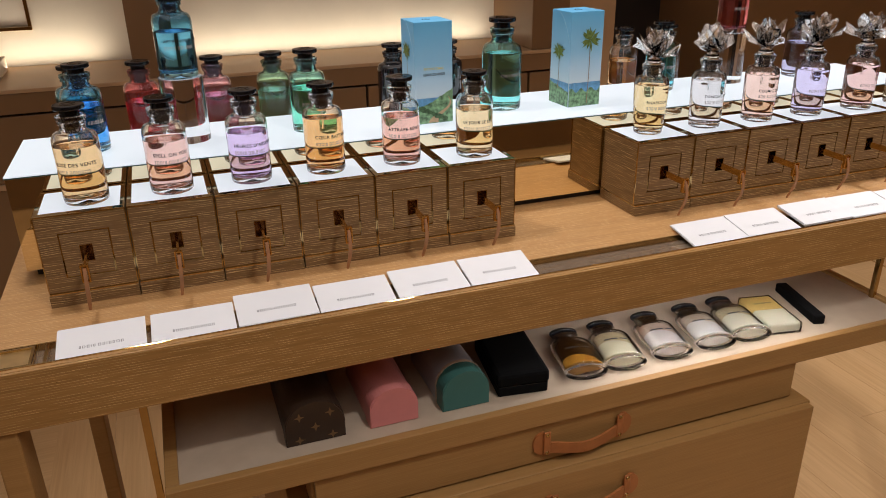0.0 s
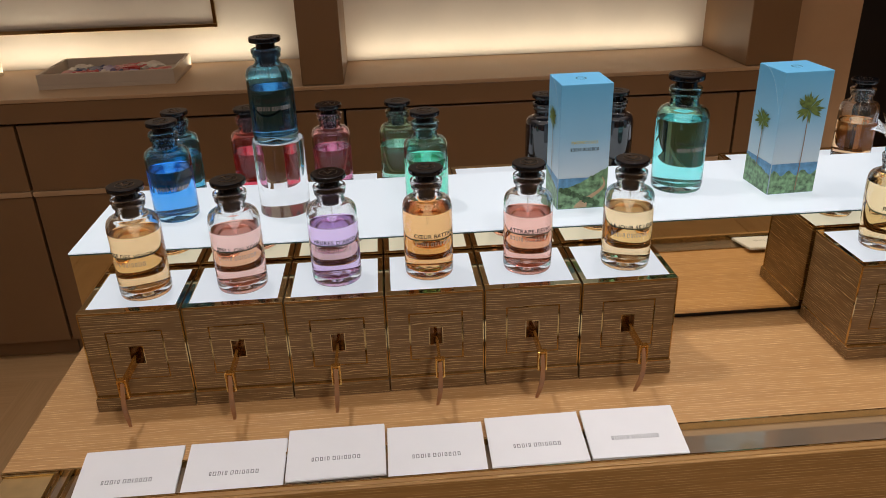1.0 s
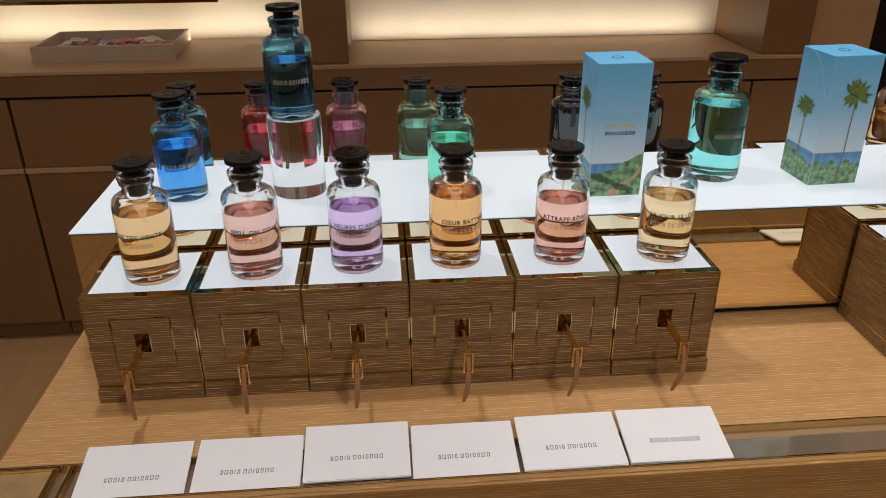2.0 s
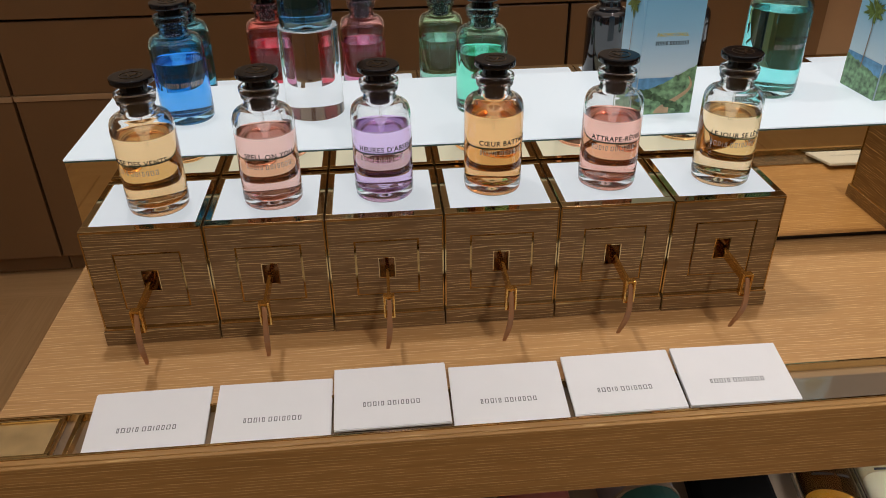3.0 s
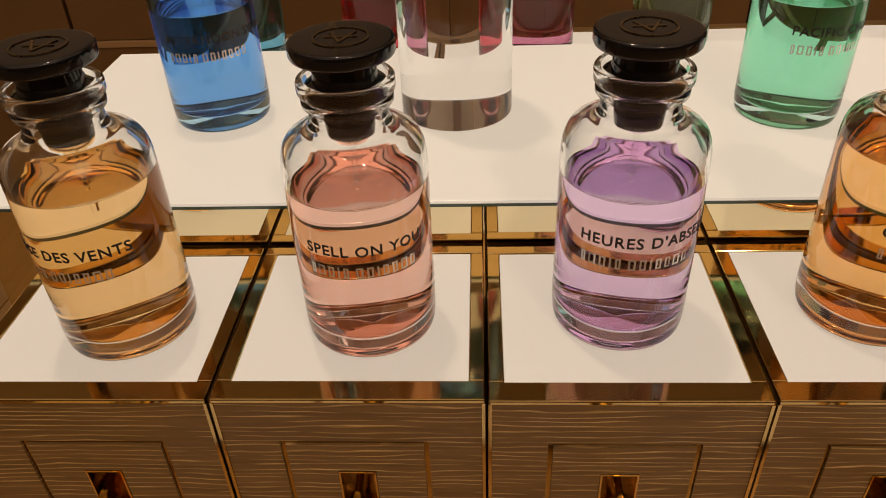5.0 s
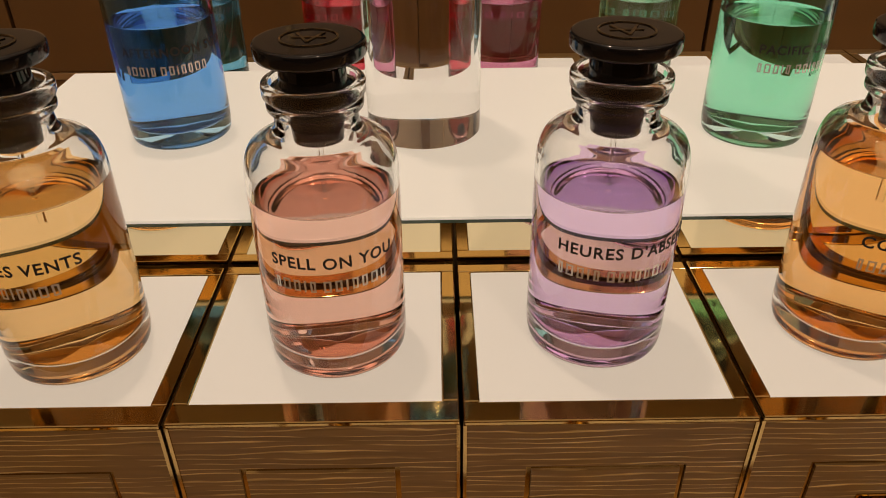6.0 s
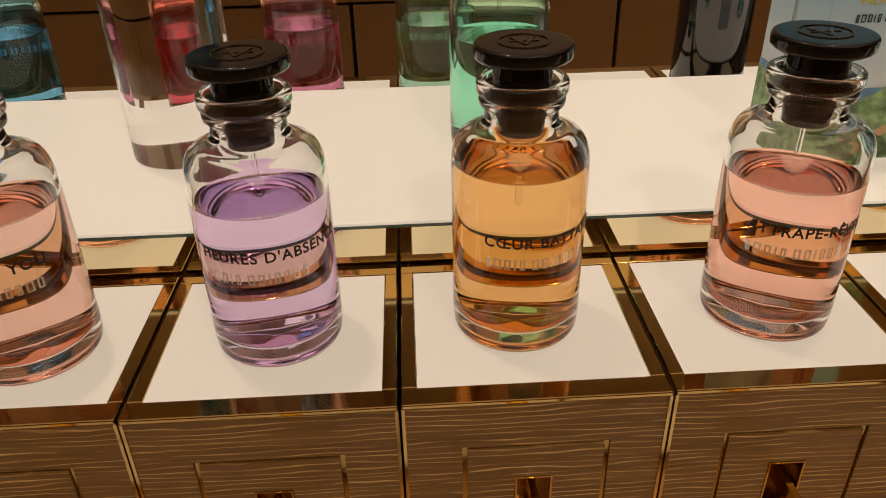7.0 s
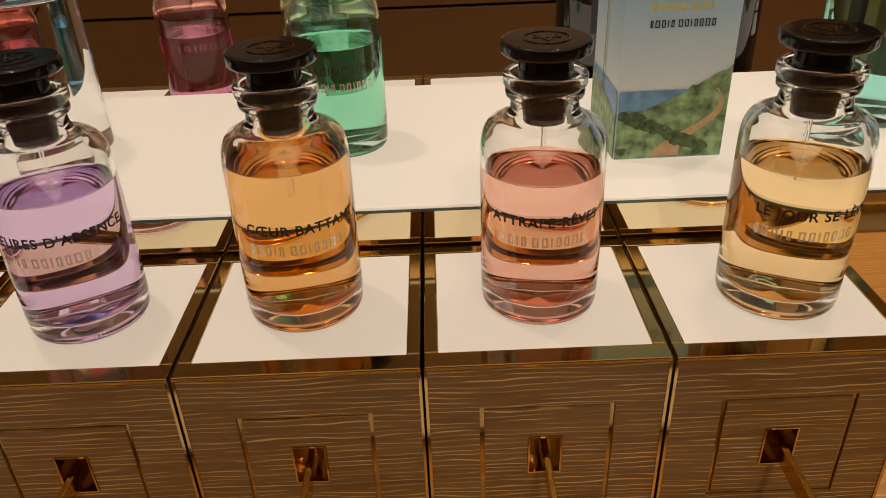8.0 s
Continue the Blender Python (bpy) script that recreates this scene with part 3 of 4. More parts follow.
def display_box():
    ob = empty("display_box", 0, 0, TABLE, label="limed oak display box with brass edges and white leather top", category="display box", group="display boxes on the table")
    D, H, F = 0.114, BOX_TOP - TABLE, 0.0062      # F: the body stands back from the plinth's front
    front = part("front_panel", box_meshes(), BOX_OAK, ob, "limed oak front with an inlaid brass square")
    front.matrix_basis = pose(0, F, 0)
    part("side_panel", block(0.0006, 0.004, F + 0.0015, D - 0.001, 0.019, 0.1266), SIDE_OAK, ob)
    part("side_panel", block(W - 0.004, W - 0.0006, F + 0.0015, D - 0.001, 0.019, 0.1266), SIDE_OAK, ob)
    part("back_panel", block(0.0045, W - 0.0045, D - 0.004, D - 0.001, 0.019, 0.1266), BOX_OAK, ob)
    part("plinth", block(0.0, W, -0.0005, D, 0.0, 0.0168, 0.0006), BOX_OAK, ob, "limed oak plinth")
    part("brass_line", block(0.0006, W - 0.0006, 0.0012, D - 0.001, 0.0168, 0.019, 0.0004), BRASS, ob, "brass line above the plinth")
    for x0, x1 in ((-0.0002, 0.0012), (W - 0.0012, W + 0.0002)):
        part("corner_edge", block(x0, x1, F - 0.0008, F + 0.0012, 0.019, 0.1266), BRASS, ob, "brass corner edge")
    for x0, x1 in ((0.0251, 0.0272), (0.0873, 0.0894)):
        part("inlay", block(x0, x1, F + 0.0011, F + 0.0017, 0.0381, 0.1026), INLAY, ob, "dark brass inlay line")
    for z in (0.03915, 0.10155):
        part("inlay", block(0.0272, 0.0873, F + 0.0011, F + 0.0017, z - 0.00105, z + 0.00105), INLAY, ob, "dark brass inlay line")
    # brass-lined keyhole
    bm = block(0.0485, 0.0493, F - 0.0004, F + 0.0118, 0.0590, 0.0830)
    block(0.0643, 0.0651, F - 0.0004, F + 0.0118, 0.0590, 0.0830, bm=bm)
    block(0.0493, 0.0643, F - 0.0004, F + 0.0118, 0.0590, 0.0598, bm=bm)
    block(0.0493, 0.0643, F - 0.0004, F + 0.0118, 0.0822, 0.0830, bm=bm)
    part("keyhole", bm, BRASS, ob, "square brass keyhole")
    part("keyhole_back", block(0.0483, 0.0653, F + 0.0119, F + 0.0135, 0.0588, 0.0832), KEYHOLE, ob)
    # frame of the top: a wider rail in front
    f, c = 0.0066, 0.0006
    part("top_frame", block(0.0, W, F - 0.0010, F + 0.0100, 0.1266, H, c), BRASS, ob, "polished brass frame rail")
    part("top_frame", block(0.0, W, D - f, D, 0.1266, H, c), BRASS, ob, "polished brass frame rail")
    part("top_frame", block(0.0, f, F + 0.0100, D - f, 0.1266, H, c), BRASS, ob, "polished brass frame rail")
    part("top_frame", block(W - f, W, F + 0.0100, D - f, 0.1266, H, c), BRASS, ob, "polished brass frame rail")
    part("top_pad", block(f + 0.0002, W - f - 0.0002, F + 0.0102, D - f - 0.0002, 0.1205, H - 0.0006), WHITE_TOP, ob, "white leather top with an added glow")
    # key: a flat blade, a buckle at its end and a hanging leather tab
    key = part("key", block(0.0553, 0.0585, -0.049, F + 0.011, 0.0650, 0.0755, 0.0006), BRASS_DULL, ob, "flat brass key with a leather tab")
    bm = block(0.0516, 0.0537, -0.0555, -0.0488, 0.0535, 0.0780, 0.0006)
    block(0.0601, 0.0622, -0.0555, -0.0488, 0.0535, 0.0780, 0.0006, bm=bm)
    block(0.0537, 0.0601, -0.0555, -0.0488, 0.0760, 0.0780, bm=bm)
    block(0.0537, 0.0601, -0.0555, -0.0488, 0.0535, 0.0555, bm=bm)
    part("buckle", bm, BRASS_DULL, key, "brass buckle")
    pts = [(0.0570 - 0.0040 * (k / 12) ** 2, -0.0535 - 0.007 * math.sin(k * 0.33), 0.0730 - 0.0610 * k / 12) for k in range(13)]
    part("leather_tab", ribbon(pts, lambda t: 0.0032 + 0.0020 * math.sin(math.pi * min(1.0, 0.15 + 0.85 * t)) * (0.5 + t), 0.0018, "x"), NUDE, key, "narrow natural leather tab")
    return ob


first = display_box()
for i in list(range(1, 6)) + list(range(8, 14)):
    copy_thing(first, pose(i * P + 0.0008 + (0.0 if i < 8 else -0.0065), 0.0015 * math.sin(i * 2.1) * 0.3, TABLE))
first.matrix_basis = pose(0.0008, 0, TABLE)
for i in list(range(0, 6)) + list(range(8, 14)):
    copy_thing(first, pose((i + 1) * P - 0.0008, 2 * MID, TABLE, 0, 0, 180))

# ---- bottles ----


def glass_profile(R, hb, hs, hn, hc):
    """Outer and inner outline of a round-shouldered bottle: hb to the shoulder, hs its top, hn below the collar, hc the rim."""
    n = 0.0150 * (R / 0.0294)
    out = rounded([(0, 0.0036), (R * 0.66, 0.0020), (R * 0.86, 0.0), (R * 0.97, 0.0), (R, 0.007), (R, hb + 0.0165), (n + 0.0012, hs + 0.0022), (n, hn), (n + 0.0026, hn + 0.0004), (n + 0.0029, hn + 0.0034),
                   (n + 0.0015, hn + 0.0044), (n + 0.0038, hn + 0.0058), (n + 0.0039, hc - 0.0012), (n + 0.0030, hc), (n + 0.0012, hc)],
                  {2: 0.003, 3: 0.003, 4: 0.004, 5: 0.0135, 6: 0.005, 7: 0.0015, 8: 0.0012, 9: 0.0012, 10: 0.001, 11: 0.0012, 12: 0.0012, 13: 0.001}, 7)
    r = R - 0.0024
    inn = rounded([(n + 0.0012, hc), (n + 0.0012, hn + 0.0040), (n - 0.0018, hn + 0.0022), (n - 0.0018, hs + 0.0004), (r, hb + 0.0142), (r, 0.0076), (0.0, 0.0092)], {3: 0.004, 4: 0.012, 5: 0.008}, 7)
    return out + inn[1:], r


SIZES = {"tall": (0.0294, 0.077, 0.0955, 0.1065, 0.1180, 0.1322), "grand": (0.0355, 0.096, 0.1165, 0.1295, 0.1430, 0.1605)}
# bodies that narrow towards the base, on the tall bottle's measures
TAPER = {"vase": 0.17, "flare": 0.07}
GLASSES, CAPS = {}, {}


def measures(size):
    return SIZES[size if size in SIZES else "tall"]


def tapered(profile, size, hb):
    """Narrows a profile towards its base, in short steps."""
    k, fine = TAPER[size], []
    for (r0, z0), (r1, z1) in zip(profile, profile[1:]):
        m = max(1, int(abs(z1 - z0) / 0.006))
        fine += [(r0 + (r1 - r0) * j / m, z0 + (z1 - z0) * j / m) for j in range(m)]
    return [(r * (1 - k * (1 - min(max(z, 0) / hb, 1)) ** 1.3), z) for r, z in fine + [profile[-1]]]


def bottle_glass(size, level=None):
    """The glass of a bottle; with a level, its inner face ends where the liquid begins."""
    if (size, level) not in GLASSES:
        R, hb, hs, hn, hc, ht = measures(size)
        rows = glass_profile(R, hb, hs, hn, hc)[0]
        if level:
            top = max(range(len(rows)), key=lambda i: rows[i][1])
            inner = [q for q in rows[top:] if q[1] > level + 0.0004]
            rows = rows[:top] + inner + [(R - 0.0024, level)]
        if size in TAPER:
            rows = tapered(rows, size, hb)
        GLASSES[size, level] = mesh_of("glass_body", lathe(rows, 64), GLASS, True)
    return GLASSES[size, level]


def liquid_mesh(size, level, materials):
    """The liquid, on the glass's inner face; its free surface takes the second material."""
    R, hb, hs, hn, hc, ht = measures(size)
    r = R - 0.0024
    pts = rounded([(0, 0.0092), (r, 0.0076), (r, level), (r - 0.0010, level - 0.0008), (r - 0.0035, level - 0.0014), (0, level - 0.0015)], {1: 0.008, 3: 0.001}, 7)
    if size in TAPER:
        pts = tapered(pts, size, hb)
    me = mesh_of("liquid", lathe(pts, 64), materials[0], True)
    me.materials.append(materials[1])
    for f in me.polygons:
        if f.center.z > level - 0.004 and f.normal.z > 0.3:
            f.material_index = 1
    return me


def cap_meshes(size):
    if size not in CAPS:
        R, hb, hs, hn, hc, ht = measures(size)
        k = R / 0.0294
        plug = rounded([(0, hs - 0.0015), (0.0102 * k, hs - 0.0015), (0.0102 * k, hn + 0.0028), (0.0156 * k, hn + 0.0052), (0.0156 * k, hc - 0.0026), (0.0124 * k, hc - 0.0020), (0.0118 * k, ht - 0.0066 * k), (0, ht - 0.0066 * k)], {1: 0.001, 3: 0.001, 4: 0.0006}, 4)
        disc = rounded([(0, ht - 0.0070 * k), (0.0176 * k, ht - 0.0070 * k), (0.0199 * k, ht - 0.0058 * k), (0.0200 * k, ht - 0.0010 * k), (0.0192 * k, ht - 0.0002), (0.0, ht)], {1: 0.001, 2: 0.0012, 3: 0.0010, 4: 0.0008}, 4)
        ring = [(0.0098 * k, ht - 0.0003), (0.0098 * k, ht + 0.0003), (0.0105 * k, ht + 0.0003), (0.0105 * k, ht - 0.0003)]
        mark = lathe(ring, 40)
        for dx, turn in ((-0.0024, 24), (0.0024, -24), (0.0, 90)):
            own = block(-0.0005, 0.0005, -0.0060, 0.0060, 0.0, 0.0003)
            bmesh.ops.transform(own, matrix=pose(dx * k, 0, ht, 0, 0, turn), verts=own.verts)
            tmp = bpy.data.meshes.new("tmp")
            own.to_mesh(tmp)
            own.free()
            mark.from_mesh(tmp)
            bpy.data.meshes.remove(tmp)
        CAPS[size] = (mesh_of("stopper", lathe(plug, 40), BLACK_GLOSS, True), mesh_of("cap", lathe(disc, 56), BLACK_GLOSS, True), mesh_of("emblem", mark, CAP_MARK),
                      mesh_of("dip_tube", lathe([(0.0011, hb - 0.012), (0.0011, hs - 0.001)], 12), ACRYLIC, True))
    return CAPS[size]


LIQUIDS = {}


def liquid_of(colour):
    """What bounds a liquid: against the glass, and against the air above it."""
    if colour not in LIQUIDS:
        LIQUIDS[colour] = (clear("perfume_liquid", colour, 1.36 / 1.48), clear("perfume_surface", colour, 1.36))
    return LIQUIDS[colour]


def perfume(x, y, z, colour, words, label, level=0.066, size="tall", turn=0.0, group="perfume bottles", cap=True, tint=None, start=-38):
    ob = empty("perfume_bottle", x, y, z, turn, label=label, category="perfume bottle", group=group)
    R, hb, hs, hn, hc, ht = measures(size)
    glass = part("glass_body", bottle_glass(size, None if colour is None else level), None, ob, "clear glass bottle" if tint is None else "tinted glass bottle")
    if tint is not None:
        glass.data = glass.data.copy()
        glass.data.materials.clear()
        glass.data.materials.append(tint)
    if colour is not None:
        part("liquid", liquid_mesh(size, level, liquid_of(colour)), None, ob, "clear tinted perfume")
    stop, disc, mark, tube = cap_meshes(size)
    part("stopper", stop, None, ob, "black stopper in the neck")
    if cap:
        top = part("cap", disc, None, ob, "glossy black disc cap")
        part("emblem", mark, None, top, "thin brass ring on the cap")
    part("dip_tube", tube, None, ob)
    if words:
        line = lettering(words, 0.0068, INK, curl=R + 0.0003, centre=False, thick=0.0001)
        t = part("lettering", line, None, ob, "black printed lettering")
        t.matrix_basis = pose(0, 0, 0.070 if size == "grand" else 0.0548, 0, 0, start)
    b = part("print_bar", strokes(0.047, 0.0050, curl=R + 0.0003, weight=0.0008), SILVER_INK, ob, "raised clear print bars")
    b.matrix_basis = pose(0, 0, 0.0605 if size == "grand" else 0.0445, 0, 0, start + 2)
    return ob


AMBER, PINK, VIOLET, ORANGE, ROSE, GOLD = (1.0, 0.66, 0.34), (1.0, 0.64, 0.56), (0.86, 0.65, 0.95), (1.0, 0.56, 0.24), (1.0, 0.575, 0.48), (1.0, 0.74, 0.44)
FRONT_ROW = [
    (0.066, 0.056, AMBER, "ROSE DES VENTS", 0.079, 0, -62, "clear glass perfume bottle with peach amber liquid and black cap"),
    (0.178, 0.058, PINK, "SPELL ON YOU", 0.075, 0, -38, "clear glass perfume bottle with pale pink liquid and black cap"),
    (0.2895, 0.062, VIOLET, "HEURES D'ABSENCE", 0.074, 0, -47, "clear glass perfume bottle with violet liquid and black cap"),
    (0.4005, 0.064, ORANGE, "CŒUR BATTANT", 0.083, 0, -36, "clear glass perfume bottle with orange liquid and black cap"),
    (0.520, 0.062, ROSE, "ATTRAPE-RÊVES", 0.074, 0, -55, "clear glass perfume bottle with rose pink liquid and black cap"),
    (0.640, 0.057, GOLD, "LE JOUR SE LÈVE", 0.075, 0, -57, "clear glass perfume bottle with golden yellow liquid and black cap"),
]
for x, y, colour, words, level, turn, start, label in FRONT_ROW:
    perfume(x, y, BOX_TOP, colour, words, label, level, turn=turn, start=start, group="bottles on the front boxes")

BLUE_GLASS, TEAL_GLASS, AQUA_GLASS = clear("blue_glass", (0.40, 0.76, 0.99), 1.48), clear("teal_glass", (0.64, 0.96, 0.95), 1.48), clear("aqua_glass", (0.66, 0.92, 0.94), 1.48)
RED_GLASS, PINK_GLASS, GREEN_GLASS, SMOKE_GLASS = clear("red_glass", (0.95, 0.52, 0.56), 1.48), clear("pink_glass", (0.93, 0.72, 0.84), 1.48), clear("green_glass", (0.66, 0.90, 0.80), 1.48), clear("smoke_glass", (0.72, 0.76, 0.84), 1.48)
# on the platform
perfume(0.0675, 0.2255, PLATFORM, (0.24, 0.58, 1.0), "AFTERNOON SWIM", "blue tinted perfume bottle with blue liquid on the lit platform", 0.070, turn=8, tint=BLUE_GLASS, group="bottles on the platform")
perfume(0.4090, 0.2165, PLATFORM, (0.38, 0.92, 0.68), "PACIFIC CHILL", "green tinted perfume bottle with sea green liquid on the lit platform", 0.070, turn=6, tint=TEAL_GLASS, group="bottles on the platform")
perfume(0.7665, 0.2350, PLATFORM, (0.50, 0.96, 0.94), "PACIFIC CHILL", "large perfume bottle with turquoise green liquid on the lit platform", 0.102, "grand", turn=10, tint=TEAL_GLASS, group="bottles on the platform")
perfume(1.122, 0.256, PLATFORM, (0.30, 0.80, 0.88), "", "aqua tinted perfume bottle on the lit platform", 0.070, tint=AQUA_GLASS, group="bottles on the platform")
perfume(1.475, 0.262, PLATFORM, (0.80, 0.70, 0.85), "", "pale lilac perfume bottle on the lit platform", 0.070, tint=SMOKE_GLASS, group="bottles on the platform")


def acrylic_stand(x, y):
    ob = empty("acrylic_stand", x, y, PLATFORM, label="clear solid acrylic cylinder stand on the platform", category="stand", group="acrylic stands")
    pts = rounded([(0, 0.0004), (0.0338, 0.0004), (0.0338, 0.101), (0.0, 0.101)], {1: 0.0008, 2: 0.0008}, 4)
    part("column", lathe(pts, 64), ACRYLIC, ob, smooth=True)


for x, y in ((0.2138, 0.2268), (1.293, 0.268)):
    acrylic_stand(x, y)
perfume(0.2128, 0.2250, PLATFORM + 0.101, (0.30, 0.60, 0.85), "AFTERNOON SWIM", "blue tinted perfume bottle raised on a clear acrylic stand", 0.070, turn=4, tint=BLUE_GLASS, group="bottles on the stands")
perfume(1.293, 0.268, PLATFORM + 0.101, (0.98, 0.42, 0.48), "", "red tinted perfume bottle raised on a clear acrylic stand", 0.070, turn=4, tint=PINK_GLASS, group="bottles on the stands")

# on the rear boxes
BLACK_GLASS = plain("black_glass", (0.008, 0.008, 0.010), 0.05, coat=1.0)
for x, colour, tint, label in (
        (0.043, (0.30, 0.72, 0.80), BLUE_GLASS, "blue green perfume bottle on a rear display box"),
        (0.150, (0.92, 0.20, 0.28), RED_GLASS, "red perfume bottle on a rear display box"),
        (0.272, (0.88, 0.42, 0.58), PINK_GLASS, "pink perfume bottle on a rear display box"),
        (0.376, (0.60, 0.86, 0.76), GREEN_GLASS, "sea green perfume bottle on a rear display box"),
        (0.604, None, BLACK_GLASS, "opaque black perfume bottle on a rear display box"),
        (0.716, None, BLACK_GLASS, "opaque black perfume bottle on a rear display box"),
        (1.116, (1.0, 0.66, 0.36), None, "clear perfume bottle with amber liquid on a rear display box"),
        (1.224, (0.80, 0.82, 0.88), SMOKE_GLASS, "smoky clear perfume bottle on a rear display box")):
    perfume(x, 2 * MID - 0.068, BOX_TOP, colour, "", label, 0.066, turn=180, tint=tint, group="bottles on the rear boxes")


def blossom(seed):
    """A molten-looking metal flower: a few broad cupped petals with wavy rims round a short stem."""
    rnd = random.Random(seed)
    bm = bmesh.new()
    count, n = 9, 15
    for k in range(count):
        a0 = 2 * math.pi * (k * 4 % count) / count + rnd.uniform(-0.25, 0.25)
        lean, size = (0.12, 0.5, 0.95)[k % 3] + rnd.uniform(-0.1, 0.15), rnd.uniform(0.031, 0.040)
        grid = []
        for j in range(n):
            v = j / (n - 1)
            row = []
            for i in range(n):
                u = i / (n - 1) * 2 - 1
                wide = 0.50 * size * (0.15 + 0.95 * math.sin(math.pi * (0.06 + 0.68 * v)))
                rip = v * (0.0075 * noise.noise((u * 1.3 + seed, v * 1.2 + k, k * 3.1)) + 0.0034 * math.sin(3.6 * u + 2.2 * v + k + seed))
                cup = 0.010 * u * u * (1 - 0.6 * v)
                out = 0.004 + v * size * math.sin(lean) * (0.8 + 0.5 * v) - cup + rip
                up = 0.010 + v * size * math.cos(lean) * 1.25 + rip * 0.9 - u * u * 0.013 * v
                side = u * wide
                row.append(bm.verts.new((out * math.cos(a0) - side * math.sin(a0), out * math.sin(a0) + side * math.cos(a0), up)))
            grid.append(row)
        for j in range(n - 1):
            for i in range(n - 1):
                bm.faces.new((grid[j][i], grid[j][i + 1], grid[j + 1][i + 1], grid[j + 1][i]))
    bmesh.ops.solidify(bm, geom=bm.faces[:], thickness=0.0034)
    lathe(rounded([(0, -0.002), (0.0135, -0.002), (0.0145, 0.004), (0.008, 0.010), (0.006, 0.022), (0, 0.026)], {2: 0.002, 3: 0.002}, 4), 24, bm)
    me = mesh_of("flower_cap", bm, CHROME, True)
    me.set_sharp_from_angle(angle=radians(75))
    return me


BLOSSOMS = [blossom(s) for s in (3, 8, 14, 21, 30, 37)]
for k, (colour, words, label) in enumerate((
        ((1.0, 0.75, 0.42), "RHAPSODY", "clear bottle of amber yellow perfume with a crumpled silver flower cap"),
        ((0.90, 0.84, 0.84), "DANCING BLOSSOM", "clear bottle of pale perfume with a crumpled silver flower cap"),
        ((1.0, 0.70, 0.60), "COSMIC CLOUD", "clear bottle of peach perfume with a crumpled silver flower cap"),
        ((0.78, 0.68, 0.92), "", "clear bottle of lilac perfume with a crumpled silver flower cap"),
        ((0.92, 0.62, 0.58), "", "clear bottle of rose perfume with a crumpled silver flower cap"),
        ((0.90, 0.75, 0.55), "", "clear bottle of beige perfume with a crumpled silver flower cap"))):
    x = (0.969, 1.087, 1.203, 1.318, 1.440, 1.550)[k]
    ob = perfume(x, 0.062, BOX_TOP, colour, words, label, 0.084, "vase" if k == 0 else "flare", turn=-8, cap=False, group="bottles with flower caps")
    f = part("flower_cap", BLOSSOMS[k], None, ob, "crumpled silver metal flower cap")
    f.matrix_basis = pose(0, 0, 0.1165, 0, 0, 40 * k) @ Matrix.Diagonal((0.96, 0.96, 1.10, 1))

# ---- printed cartons ----
SKY = fade("printed_sky", [(0.0, (0.62, 0.72, 0.78)), (0.28, (0.58, 0.72, 0.80)), (0.6, (0.28, 0.55, 0.75)), (1.0, (0.13, 0.45, 0.72))], 0.0, 0.168)
SEA, HILL, SAND, LEAF, TRUNK = plain("print_sea", (0.13, 0.33, 0.55), 0.45, vary=0.3, scale=110), plain("print_hill", (0.17, 0.31, 0.16), 0.45, vary=0.75, scale=140), plain("print_sand", (0.50, 0.34, 0.20), 0.45, vary=0.2, scale=80), plain("print_palm", (0.13, 0.19, 0.045), 0.45, vary=0.5, scale=200), plain("print_trunk", (0.30, 0.19, 0.11), 0.45)
BUSH = plain("print_bush", (0.055, 0.11, 0.045), 0.45, vary=0.6, scale=300)
FLAP = plain("card_edge", (0.34, 0.58, 0.74), 0.5)
YELLOW = plain("print_yellow", (0.75, 0.60, 0.08), 0.45)


def outline(rows, low, y):
    """A flat printed strip between a base line and a wavy top line; rows of (x, z)."""
    bm = bmesh.new()
    a, b = [bm.verts.new((x, y, low)) for x, _ in rows], [bm.verts.new((x, y, z)) for x, z in rows]
    for k in range(len(rows) - 1):
        bm.faces.new((a[k], a[k + 1], b[k + 1], b[k]))
    return bm


def palm(x, z0, z1, y, size, seed):
    rnd = random.Random(seed)
    trunk = ribbon([(x + 0.0015 * math.sin(t * 2.5), y, z0 + (z1 - z0) * t) for t in [k / 8 for k in range(9)]], lambda t: 0.0014 - 0.0005 * t, 0.0001, "x")
    bm = bmesh.new()
    for k in range(26):
        a = rnd.uniform(-0.5, math.pi + 0.5) if k < 17 else rnd.uniform(-math.pi, 0)
        length = size * rnd.uniform(0.7, 1.1) * (1.0 if k < 17 else 0.75)
        c, s = math.cos(a), math.sin(a)
        base, mid = (x + 0.0015 * math.sin(2.5), z1), (x + c * length * 0.55, z1 + s * length * 0.55)
        tip = (x + c * length, z1 + s * length - 0.0015)
        w = size * 0.10
        bm.faces.new([bm.verts.new((u, y - 0.00005 * (k % 5), v)) for u, v in (base, (mid[0] - s * w, mid[1] + c * w), tip, (mid[0] + s * w, mid[1] - c * w))])
    return trunk, bm


